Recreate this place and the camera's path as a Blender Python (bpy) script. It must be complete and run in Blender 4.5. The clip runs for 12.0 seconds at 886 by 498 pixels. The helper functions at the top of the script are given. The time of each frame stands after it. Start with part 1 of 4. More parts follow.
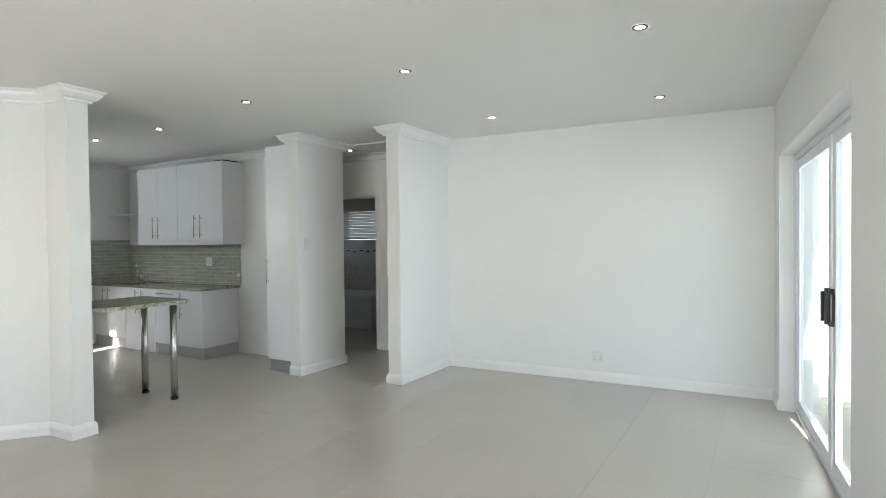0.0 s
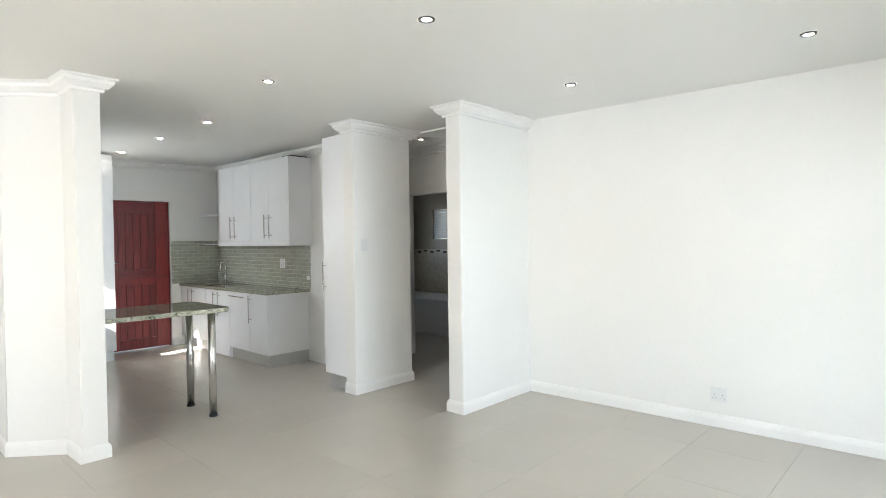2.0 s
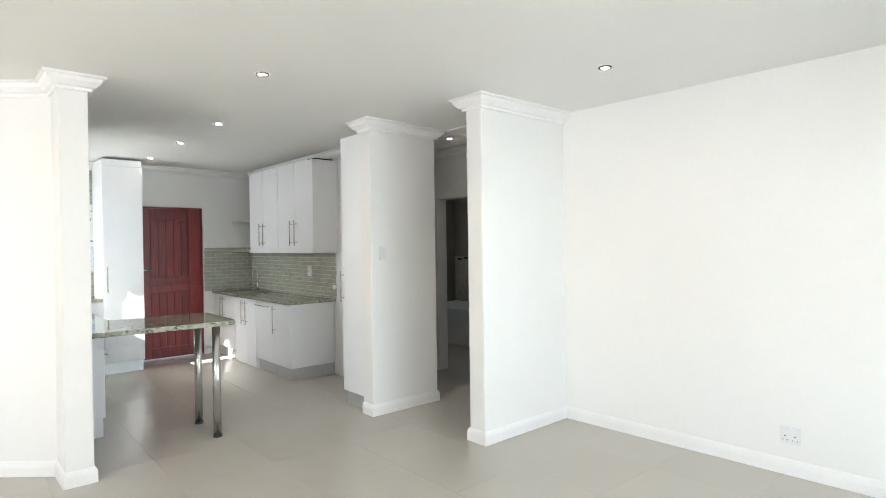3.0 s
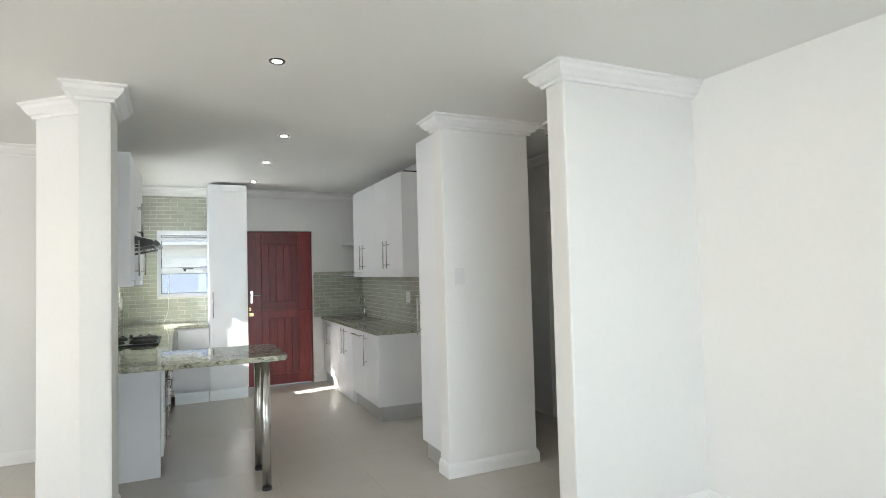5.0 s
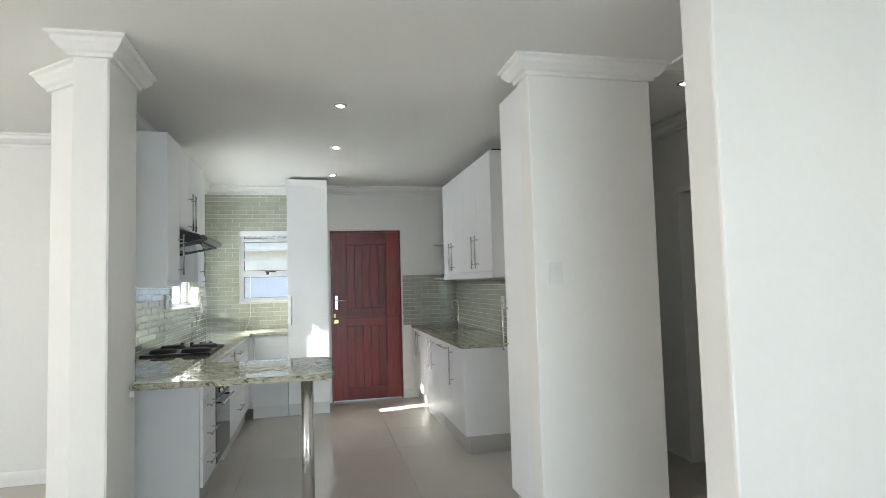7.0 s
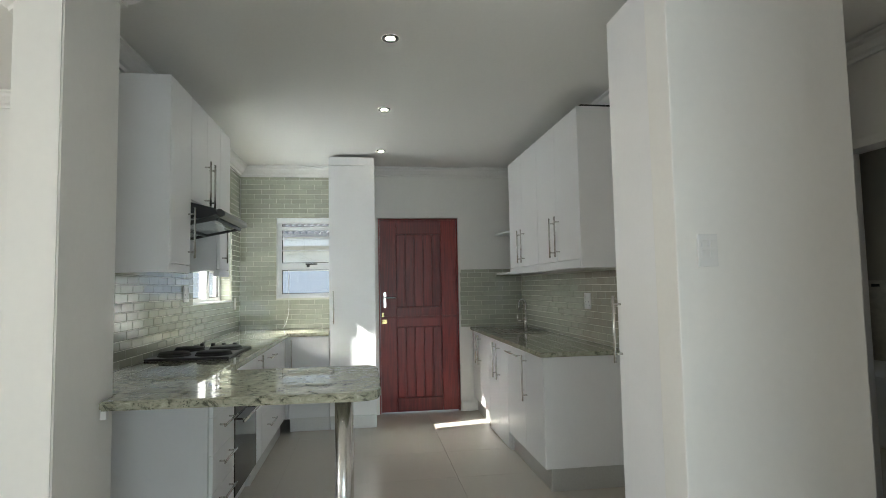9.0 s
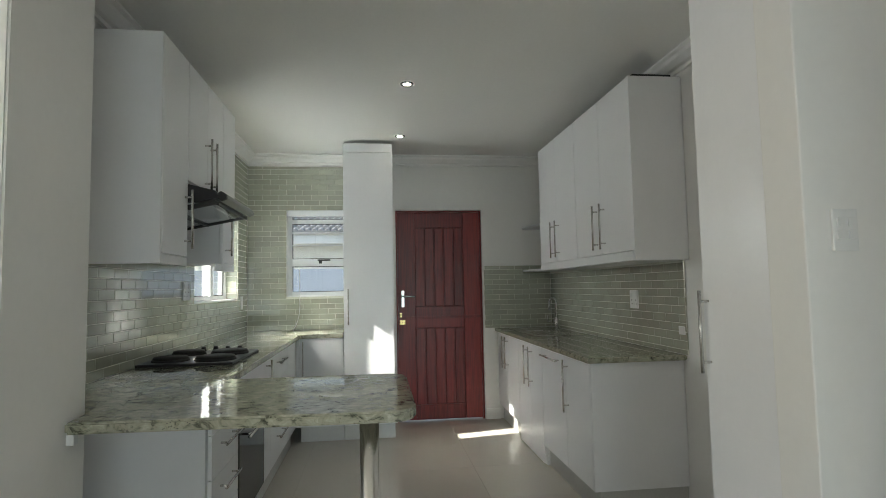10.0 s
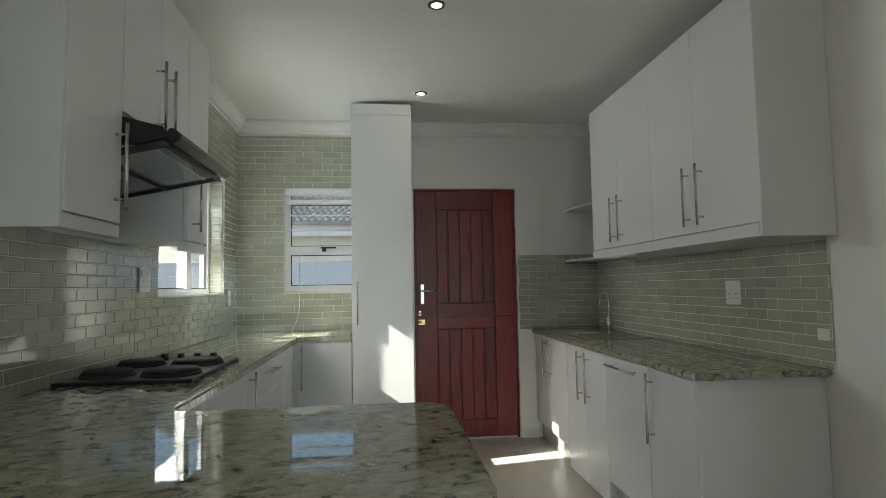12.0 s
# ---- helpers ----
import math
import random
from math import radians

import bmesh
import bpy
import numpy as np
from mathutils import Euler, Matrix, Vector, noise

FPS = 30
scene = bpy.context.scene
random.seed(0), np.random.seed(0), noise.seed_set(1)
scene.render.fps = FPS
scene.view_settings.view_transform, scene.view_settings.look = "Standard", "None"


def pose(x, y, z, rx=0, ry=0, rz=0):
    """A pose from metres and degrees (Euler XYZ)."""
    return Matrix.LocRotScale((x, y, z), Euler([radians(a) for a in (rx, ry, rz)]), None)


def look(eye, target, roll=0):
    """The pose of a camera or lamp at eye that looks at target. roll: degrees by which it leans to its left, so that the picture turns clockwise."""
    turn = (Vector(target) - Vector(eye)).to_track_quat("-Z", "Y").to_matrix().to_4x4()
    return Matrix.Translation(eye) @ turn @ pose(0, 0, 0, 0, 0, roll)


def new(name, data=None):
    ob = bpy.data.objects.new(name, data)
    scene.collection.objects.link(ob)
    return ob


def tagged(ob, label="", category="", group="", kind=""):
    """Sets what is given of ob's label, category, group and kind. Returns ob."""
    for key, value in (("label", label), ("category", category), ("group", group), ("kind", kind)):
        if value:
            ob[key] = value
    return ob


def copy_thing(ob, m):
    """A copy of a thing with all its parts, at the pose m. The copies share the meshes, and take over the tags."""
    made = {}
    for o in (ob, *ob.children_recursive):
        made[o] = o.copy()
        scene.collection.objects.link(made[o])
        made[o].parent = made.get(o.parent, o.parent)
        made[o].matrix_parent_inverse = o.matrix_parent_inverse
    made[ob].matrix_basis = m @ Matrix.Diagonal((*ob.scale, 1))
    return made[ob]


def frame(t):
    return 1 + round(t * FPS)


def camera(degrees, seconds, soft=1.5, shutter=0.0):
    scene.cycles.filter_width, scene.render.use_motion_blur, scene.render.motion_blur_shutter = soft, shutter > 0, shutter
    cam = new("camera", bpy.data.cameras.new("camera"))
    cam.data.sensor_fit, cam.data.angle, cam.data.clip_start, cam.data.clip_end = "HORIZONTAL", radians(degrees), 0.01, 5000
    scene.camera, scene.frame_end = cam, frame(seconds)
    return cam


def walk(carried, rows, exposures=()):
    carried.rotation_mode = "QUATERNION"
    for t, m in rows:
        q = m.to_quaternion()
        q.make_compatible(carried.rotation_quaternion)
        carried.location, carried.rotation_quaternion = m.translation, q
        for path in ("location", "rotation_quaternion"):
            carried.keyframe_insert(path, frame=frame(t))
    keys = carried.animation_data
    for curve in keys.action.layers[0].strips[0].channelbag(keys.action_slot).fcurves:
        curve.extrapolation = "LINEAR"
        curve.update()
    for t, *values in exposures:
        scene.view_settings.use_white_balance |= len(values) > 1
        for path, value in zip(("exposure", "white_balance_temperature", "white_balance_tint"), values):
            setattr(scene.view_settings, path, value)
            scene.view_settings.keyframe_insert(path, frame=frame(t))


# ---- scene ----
Y_SOUTH = -2.2
cam = camera(77.0, 12.0, soft=0.85)
PATH = [
    (0, (-0.044, 0.966, 1.431), (-1.044, 2.698, 1.398), -0.6),
    (0.5, (-0.052, 1.202, 1.438), (-1.163, 2.865, 1.401), -0.7),
    (1, (-0.09, 1.481, 1.452), (-1.303, 3.071, 1.413), -0.8),
    (1.5, (-0.115, 1.769, 1.447), (-1.393, 3.306, 1.41), -0.8),
    (2, (-0.149, 2.06, 1.453), (-1.512, 3.524, 1.417), -0.8),
    (2.5, (-0.217, 2.324, 1.461), (-1.66, 3.709, 1.432), -0.8),
    (3, (-0.278, 2.628, 1.473), (-1.788, 3.939, 1.458), -0.8),
    (5, (-0.723, 3.647, 1.453), (-2.538, 4.483, 1.53), -1.5),
    (5.5, (-0.897, 3.822, 1.41), (-2.76, 4.543, 1.501), -1.4),
    (6, (-1.102, 3.964, 1.388), (-2.99, 4.614, 1.491), -1.5),
    (6.5, (-1.321, 4.102, 1.392), (-3.236, 4.666, 1.505), -1.5),
    (7, (-1.564, 4.196, 1.372), (-3.511, 4.636, 1.493), -1.6),
    (9, (-2.484, 4.231, 1.298), (-4.461, 4.501, 1.433), -1.1),
    (9.5, (-2.703, 4.183, 1.301), (-4.683, 4.436, 1.433), -1.1),
    (10, (-2.936, 4.158, 1.273), (-4.917, 4.396, 1.411), -1.1),
    (10.5, (-3.168, 4.145, 1.262), (-5.15, 4.376, 1.398), -1.1),
    (11, (-3.391, 4.129, 1.24), (-5.374, 4.349, 1.377), -1.1),
    (11.5, (-3.615, 4.107, 1.237), (-5.598, 4.323, 1.374), -1.1),
    (12, (-3.828, 4.101, 1.223), (-5.812, 4.313, 1.36), -1.0),
]
EXPO = [(0.0, 2.64, 6000, 8), (1.5, 3.08, 6100, 9), (2.5, 3.26, 6200, 10), (3.2, 3.26, 6200, 10), (5.0, 2.99, 6200, 9), (5.5, 2.73, 6240, 8), (6.5, 2.78, 6240, 8), (7.0, 2.95, 6180, 8), (9.0, 2.53, 6320, 6), (12.0, 1.97, 6500, 4)]
walk(cam, [(t, look(e, g, roll)) for t, e, g, roll in PATH], EXPO)

# ---- world, sun, sky light in the openings, bathroom fill ----
SUN_WAY = Vector((-0.19, 1.0, -0.68)).normalized()
world = bpy.data.worlds.new("sky")
scene.world = world
world.use_nodes = True
wn = world.node_tree.nodes
sky = wn.new("ShaderNodeTexSky")
sky.sky_type = "NISHITA"
sky.sun_disc = False
sky.sun_elevation = math.asin(-SUN_WAY.z)
sky.sun_rotation = math.atan2(-SUN_WAY.x, -SUN_WAY.y)
world.node_tree.links.new(sky.outputs[0], wn["Background"].inputs[0])
wn["Background"].inputs[1].default_value = 0.06
sun = new("sun", bpy.data.lights.new("sun", "SUN"))
sun.data.energy, sun.data.angle, sun.data.color = 5.0, radians(0.5), (1.0, 0.95, 0.87)
sun.matrix_world = look((0, 0, 20), Vector((0, 0, 20)) + SUN_WAY)


def sky_panel(name, eye, target, sx, sy, watts, colour):
    """The sky's light in an opening, or an added fill lamp."""
    data = bpy.data.lights.new(name, "AREA")
    data.shape, data.size, data.size_y, data.energy, data.color = "RECTANGLE", sx, sy, watts, colour
    ob = new(name, data)
    ob.matrix_world = look(eye, target)
    return ob


sky_panel("sky_light_south", (-1.7, Y_SOUTH - 0.04, 1.5), (-1.7, 5, 2.6), 2.6, 1.15, 14.0, (0.95, 0.97, 1.0))
sky_panel("sky_light_slider", (3.4, 4.95, 1.2), (-3, 4.6, 2.3), 4.6, 2.3, 22.0, (0.86, 0.93, 1.0))
sky_panel("sky_light_side", (-7.38, 2.70, 1.78), (-7.38, 5, 2.6), 1.05, 0.34, 1.9, (0.95, 0.98, 1.0))

# Warm fill lamp added to lift the dark bathroom; no such source is seen.
sky_panel("fill_light_bath", (-7.24, 7.9, 1.6), (-5, 7.8, 1.3), 0.9, 0.8, 0.1, (1.0, 0.92, 0.78))

# ---- materials ----
def material(name, colour, rough=0.5, metal=0.0, grain=0.0, grain_scale=60, stain=0.0, stain_scale=1.5, bump=0.0, random_tone=0.0, coat=0.0, rough_var=0.0):
    m = bpy.data.materials.new(name)
    m.use_nodes = True
    n, l = m.node_tree.nodes, m.node_tree.links
    b = n["Principled BSDF"]
    b.inputs["Base Color"].default_value = (*colour, 1)
    b.inputs["Roughness"].default_value = rough
    b.inputs["Metallic"].default_value = metal
    b.inputs["Coat Weight"].default_value = coat
    b.inputs["Coat Roughness"].default_value = 0.05
    geo = n.new("ShaderNodeNewGeometry")
    value = None

    def noisy(scale, detail):
        t = n.new("ShaderNodeTexNoise")
        t.inputs["Scale"].default_value = scale
        t.inputs["Detail"].default_value = detail
        l.new(geo.outputs["Position"], t.inputs["Vector"])
        return t

    def add(src, lo, hi):
        nonlocal value
        mr = n.new("ShaderNodeMapRange")
        mr.inputs["From Min"].default_value, mr.inputs["From Max"].default_value = 0.25, 0.75
        mr.inputs["To Min"].default_value, mr.inputs["To Max"].default_value = lo, hi
        l.new(src, mr.inputs["Value"])
        if value is None:
            value = mr.outputs[0]
        else:
            mu = n.new("ShaderNodeMath")
            mu.operation = "MULTIPLY"
            l.new(value, mu.inputs[0])
            l.new(mr.outputs[0], mu.inputs[1])
            value = mu.outputs[0]

    fine = noisy(grain_scale, 6)
    wide = noisy(stain_scale, 4)
    if grain:
        add(fine.outputs["Fac"], 1 - grain, 1 + grain)
    if stain:
        add(wide.outputs["Fac"], 1 - stain, 1 + stain)
    if random_tone:
        info = n.new("ShaderNodeObjectInfo")
        add(info.outputs["Random"], 1 - random_tone, 1 + random_tone)
    if value is not None:
        mix = n.new("ShaderNodeVectorMath")
        mix.operation = "SCALE"
        mix.inputs[0].default_value = colour
        l.new(value, mix.inputs["Scale"])
        l.new(mix.outputs[0], b.inputs["Base Color"])
    if rough_var:
        mr = n.new("ShaderNodeMapRange")
        mr.inputs["From Min"].default_value, mr.inputs["From Max"].default_value = 0.3, 0.7
        mr.inputs["To Min"].default_value, mr.inputs["To Max"].default_value = rough - rough_var, rough + rough_var
        l.new(wide.outputs["Fac"], mr.inputs["Value"])
        l.new(mr.outputs[0], b.inputs["Roughness"])
    if bump:
        bp = n.new("ShaderNodeBump")
        bp.inputs["Strength"].default_value = bump
        bp.inputs["Distance"].default_value = 0.004
        l.new(fine.outputs["Fac"], bp.inputs["Height"])
        l.new(bp.outputs[0], b.inputs["Normal"])
    return m


def emitter(name, colour, strength):
    m = bpy.data.materials.new(name)
    m.use_nodes = True
    b = m.node_tree.nodes["Principled BSDF"]
    b.inputs["Base Color"].default_value = (0.8, 0.8, 0.8, 1)
    b.inputs["Emission Color"].default_value = (*colour, 1)
    b.inputs["Emission Strength"].default_value = strength
    return m


def glass_material(name, colour, rough=0.0):
    m = bpy.data.materials.new(name)
    m.use_nodes = True
    b = m.node_tree.nodes["Principled BSDF"]
    b.inputs["Base Color"].default_value = (*colour, 1)
    b.inputs["Roughness"].default_value = rough
    b.inputs["Transmission Weight"].default_value = 1.0
    b.inputs["IOR"].default_value = 1.45
    return m


def granite_material():
    m = bpy.data.materials.new("polished_granite")
    m.use_nodes = True
    n, l = m.node_tree.nodes, m.node_tree.links
    b = n["Principled BSDF"]
    geo = n.new("ShaderNodeNewGeometry")
    stretch = n.new("ShaderNodeMapping")
    stretch.inputs["Rotation"].default_value = (0, 0, 0.35)
    stretch.inputs["Scale"].default_value = (1.0, 0.7, 1.0)
    l.new(geo.outputs["Position"], stretch.inputs["Vector"])
    cloud = n.new("ShaderNodeTexNoise")
    cloud.inputs["Scale"].default_value, cloud.inputs["Detail"].default_value, cloud.inputs["Roughness"].default_value = 30, 9, 0.7
    cloud.inputs["Distortion"].default_value = 0.6
    l.new(stretch.outputs[0], cloud.inputs["Vector"])
    ramp = n.new("ShaderNodeValToRGB")
    e = ramp.color_ramp.elements
    e[0].position, e[0].color = 0.31, (0.025, 0.026, 0.02, 1)
    e[1].position, e[1].color = 0.72, (0.62, 0.58, 0.47, 1)
    for p, c in ((0.39, (0.12, 0.125, 0.09, 1)), (0.455, (0.31, 0.31, 0.235, 1)), (0.57, (0.40, 0.395, 0.31, 1))):
        x = e.new(p)
        x.color = c
    l.new(cloud.outputs["Fac"], ramp.inputs[0])
    speck = n.new("ShaderNodeTexVoronoi")
    speck.inputs["Scale"].default_value = 110
    l.new(geo.outputs["Position"], speck.inputs["Vector"])
    patch = n.new("ShaderNodeTexNoise")
    patch.inputs["Scale"].default_value, patch.inputs["Detail"].default_value = 6, 3
    l.new(geo.outputs["Position"], patch.inputs["Vector"])
    lt = n.new("ShaderNodeMath")
    lt.operation = "LESS_THAN"
    l.new(speck.outputs["Distance"], lt.inputs[0])
    th = n.new("ShaderNodeMapRange")
    th.inputs["From Min"].default_value, th.inputs["From Max"].default_value = 0.54, 0.8
    th.inputs["To Min"].default_value, th.inputs["To Max"].default_value = 0.0, 0.45
    l.new(patch.outputs["Fac"], th.inputs["Value"])
    l.new(th.outputs[0], lt.inputs[1])
    mix = n.new("ShaderNodeMix")
    mix.data_type = "RGBA"
    l.new(lt.outputs[0], mix.inputs["Factor"])
    l.new(ramp.outputs[0], mix.inputs[6])
    mix.inputs[7].default_value = (0.05, 0.048, 0.04, 1)
    l.new(mix.outputs[2], b.inputs["Base Color"])
    b.inputs["Roughness"].default_value = 0.025
    b.inputs["IOR"].default_value = 1.6
    return m


def wood_material(name, colour, dark):
    m = bpy.data.materials.new(name)
    m.use_nodes = True
    n, l = m.node_tree.nodes, m.node_tree.links
    b = n["Principled BSDF"]
    geo = n.new("ShaderNodeNewGeometry")
    mp = n.new("ShaderNodeMapping")
    mp.inputs["Scale"].default_value = (1, 1, 0.06)
    l.new(geo.outputs["Position"], mp.inputs["Vector"])
    t = n.new("ShaderNodeTexNoise")
    t.inputs["Scale"].default_value, t.inputs["Detail"].default_value = 70, 8
    l.new(mp.outputs[0], t.inputs["Vector"])
    info = n.new("ShaderNodeObjectInfo")
    ad = n.new("ShaderNodeMath")
    ad.operation = "MULTIPLY_ADD"
    ad.inputs[1].default_value, ad.inputs[2].default_value = 0.25, -0.12
    l.new(info.outputs["Random"], ad.inputs[0])
    sm = n.new("ShaderNodeMath")
    l.new(t.outputs["Fac"], sm.inputs[0])
    l.new(ad.outputs[0], sm.inputs[1])
    ramp = n.new("ShaderNodeValToRGB")
    e = ramp.color_ramp.elements
    e[0].position, e[0].color = 0.3, (*dark, 1)
    e[1].position, e[1].color = 0.7, (*colour, 1)
    l.new(sm.outputs[0], ramp.inputs[0])
    l.new(ramp.outputs[0], b.inputs["Base Color"])
    b.inputs["Roughness"].default_value = 0.38
    bp = n.new("ShaderNodeBump")
    bp.inputs["Strength"].default_value, bp.inputs["Distance"].default_value = 0.15, 0.002
    l.new(t.outputs["Fac"], bp.inputs["Height"])
    l.new(bp.outputs[0], b.inputs["Normal"])
    return m


PLASTER = material("white_painted_plaster", (0.80, 0.79, 0.765), 0.55, grain=0.012, grain_scale=35, stain=0.02, stain_scale=1.1, bump=0.05)
CEILING = material("white_ceiling_paint", (0.80, 0.79, 0.76), 0.7, grain=0.015, grain_scale=50, stain=0.02, stain_scale=0.8, bump=0.06)
TRIM = material("white_gloss_trim_paint", (0.82, 0.81, 0.79), 0.35, grain=0.02, stain=0.03, stain_scale=3)
FLOOR_TILE = material("matt_porcelain_floor", (0.53, 0.495, 0.435), 0.26, grain=0.03, grain_scale=160, stain=0.025, stain_scale=1.2, random_tone=0.012)
FLOOR_JOINT = material("floor_joint", (0.44, 0.405, 0.35), 0.8, grain=0.05)
GLAZE = material("sage_glazed_tile", (0.40, 0.41, 0.335), 0.035, grain=0.02, grain_scale=25, stain=0.05, stain_scale=6, random_tone=0.06, coat=0.8)
GROUT = material("pale_grout", (0.66, 0.66, 0.58), 0.8, grain=0.05, grain_scale=120)
MELAMINE = material("white_cabinet_melamine", (0.80, 0.80, 0.81), 0.28, grain=0.01, stain=0.02, stain_scale=2)
CARCASS = material("white_cabinet_carcass", (0.78, 0.78, 0.79), 0.35, grain=0.01, stain=0.02, stain_scale=2)
GREY_PANEL = material("pale_grey_panel", (0.62, 0.63, 0.64), 0.35, grain=0.01, stain=0.02)
PLINTH = material("brushed_aluminium_plinth", (0.55, 0.55, 0.54), 0.38, 0.7, grain=0.05, grain_scale=90)
STEEL = material("brushed_steel", (0.62, 0.61, 0.59), 0.24, 1.0, grain=0.06, grain_scale=140)
CHROME = material("polished_chrome", (0.78, 0.78, 0.78), 0.08, 1.0, stain=0.05, stain_scale=20)
BRASS = material("worn_brass", (0.72, 0.55, 0.25), 0.25, 1.0, stain=0.2, stain_scale=60)
BLACK = material("black_enamel", (0.012, 0.012, 0.013), 0.4, grain=0.1, stain=0.2, stain_scale=20)
BLACK_MATT = material("black_cast_iron", (0.016, 0.015, 0.014), 0.65, grain=0.2, bump=0.1)
DARK_STEEL = material("dark_brushed_steel", (0.07, 0.07, 0.068), 0.32, 0.7, grain=0.06, grain_scale=140)
BLACK_PLASTIC = material("black_plastic", (0.02, 0.02, 0.022), 0.4, grain=0.1)
OVEN_GLASS = material("black_oven_glass", (0.01, 0.01, 0.011), 0.06, stain=0.2)
ALU = material("white_powder_coated_aluminium", (0.80, 0.81, 0.82), 0.3, grain=0.01, stain=0.02)
PLASTIC = material("white_plastic", (0.74, 0.74, 0.73), 0.3, stain=0.02)
SLOT = material("dark_slot", (0.03, 0.03, 0.03), 0.6, grain=0.05)
RED_WOOD = wood_material("red_stained_meranti", (0.235, 0.018, 0.014), (0.115, 0.008, 0.007))
GRANITE = granite_material()
PANE = glass_material("clear_pane", (0.97, 0.99, 0.98))
SLIDER_PANE = glass_material("green_tinted_pane", (0.87, 0.95, 0.92))
VISOR = glass_material("clear_visor", (0.9, 0.95, 0.95), 0.03)
LAMP = emitter("downlight_glow", (1.0, 0.90, 0.74), 16.0)
DARK_TILE = material("taupe_bathroom_tile", (0.37, 0.345, 0.29), 0.2, stain=0.06, stain_scale=4, random_tone=0.05)
BLIND = material("blind_slat", (0.70, 0.72, 0.75), 0.6)
BLIND.node_tree.nodes["Principled BSDF"].inputs["Transmission Weight"].default_value = 0.3
BAND = material("bathroom_border_tile", (0.55, 0.52, 0.45), 0.2, stain=0.15, stain_scale=20)
ROOF = material("grey_roof_tile", (0.11, 0.11, 0.115), 0.38, grain=0.15, stain=0.2, stain_scale=3, random_tone=0.15)
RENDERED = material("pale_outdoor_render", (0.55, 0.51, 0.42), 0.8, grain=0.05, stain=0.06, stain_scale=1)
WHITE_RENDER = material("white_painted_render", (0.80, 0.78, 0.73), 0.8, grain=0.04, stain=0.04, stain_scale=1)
# The boundary wall's bluish shade is put into this base colour.
BLUE_GREY = material("boundary_wall_painted_shade", (0.20, 0.24, 0.31), 0.8, grain=0.05, stain=0.06)
PAVING = material("pink_grey_patio_paving", (0.46, 0.39, 0.34), 0.7, grain=0.08, stain=0.1, stain_scale=2)
SOIL = material("dry_ground", (0.22, 0.2, 0.15), 0.9, grain=0.2, grain_scale=8, stain=0.2, stain_scale=0.3)

# ---- building helpers ----
def mesh_of(name, bm, mat):
    me = bpy.data.meshes.new(name)
    bm.to_mesh(me)
    bm.free()
    me.materials.append(mat)
    return me


def part(name, bm, mat, parent=None, label="", smooth=False):
    me = mesh_of(name, bm, mat)
    if smooth:
        for p in me.polygons:
            p.use_smooth = True
    ob = new(name, me)
    if parent is not None:
        ob.parent = parent
    if label:
        ob["label"] = label
    return ob


def thing(name, at, label, category, group="", kind=""):
    ob = new(name)
    ob.empty_display_size = 0.1
    ob.location = at
    return tagged(ob, label, category, group, kind)


def add_box(bm, lo, hi, bevel=0.0):
    made = bmesh.ops.create_cube(bm, size=1)["verts"]
    lo, hi = Vector(lo), Vector(hi)
    for v in made:
        v.co = Vector([(v.co[i] + 0.5) * (hi[i] - lo[i]) + lo[i] for i in range(3)])
    if bevel:
        edges = list({e for v in made for e in v.link_edges})
        bmesh.ops.bevel(bm, geom=edges, offset=bevel, segments=2, affect="EDGES", profile=0.6)
    return bm


def box(lo, hi, bevel=0.0):
    return add_box(bmesh.new(), lo, hi, bevel)


def add_tube(bm, a, b, r, seg=16, r2=None):
    a, b = Vector(a), Vector(b)
    d = b - a
    m = Matrix.Translation((a + b) / 2) @ d.to_track_quat("Z", "Y").to_matrix().to_4x4()
    bmesh.ops.create_cone(bm, cap_ends=True, segments=seg, radius1=r, radius2=r if r2 is None else r2, depth=d.length, matrix=m)
    return bm


def tube(a, b, r, seg=16, r2=None):
    return add_tube(bmesh.new(), a, b, r, seg, r2)


def prism(points, z0, z1, bevel=0.0):
    """An upright prism on a plan outline (counter-clockwise)."""
    bm = bmesh.new()
    low = [bm.verts.new((x, y, z0)) for x, y in points]
    top = [bm.verts.new((x, y, z1)) for x, y in points]
    bm.faces.new(list(reversed(low)))
    bm.faces.new(top)
    for i in range(len(points)):
        j = (i + 1) % len(points)
        bm.faces.new((low[i], low[j], top[j], top[i]))
    bmesh.ops.recalc_face_normals(bm, faces=bm.faces)
    if bevel:
        bmesh.ops.bevel(bm, geom=[e for e in bm.edges], offset=bevel, segments=2, affect="EDGES")
    return bm


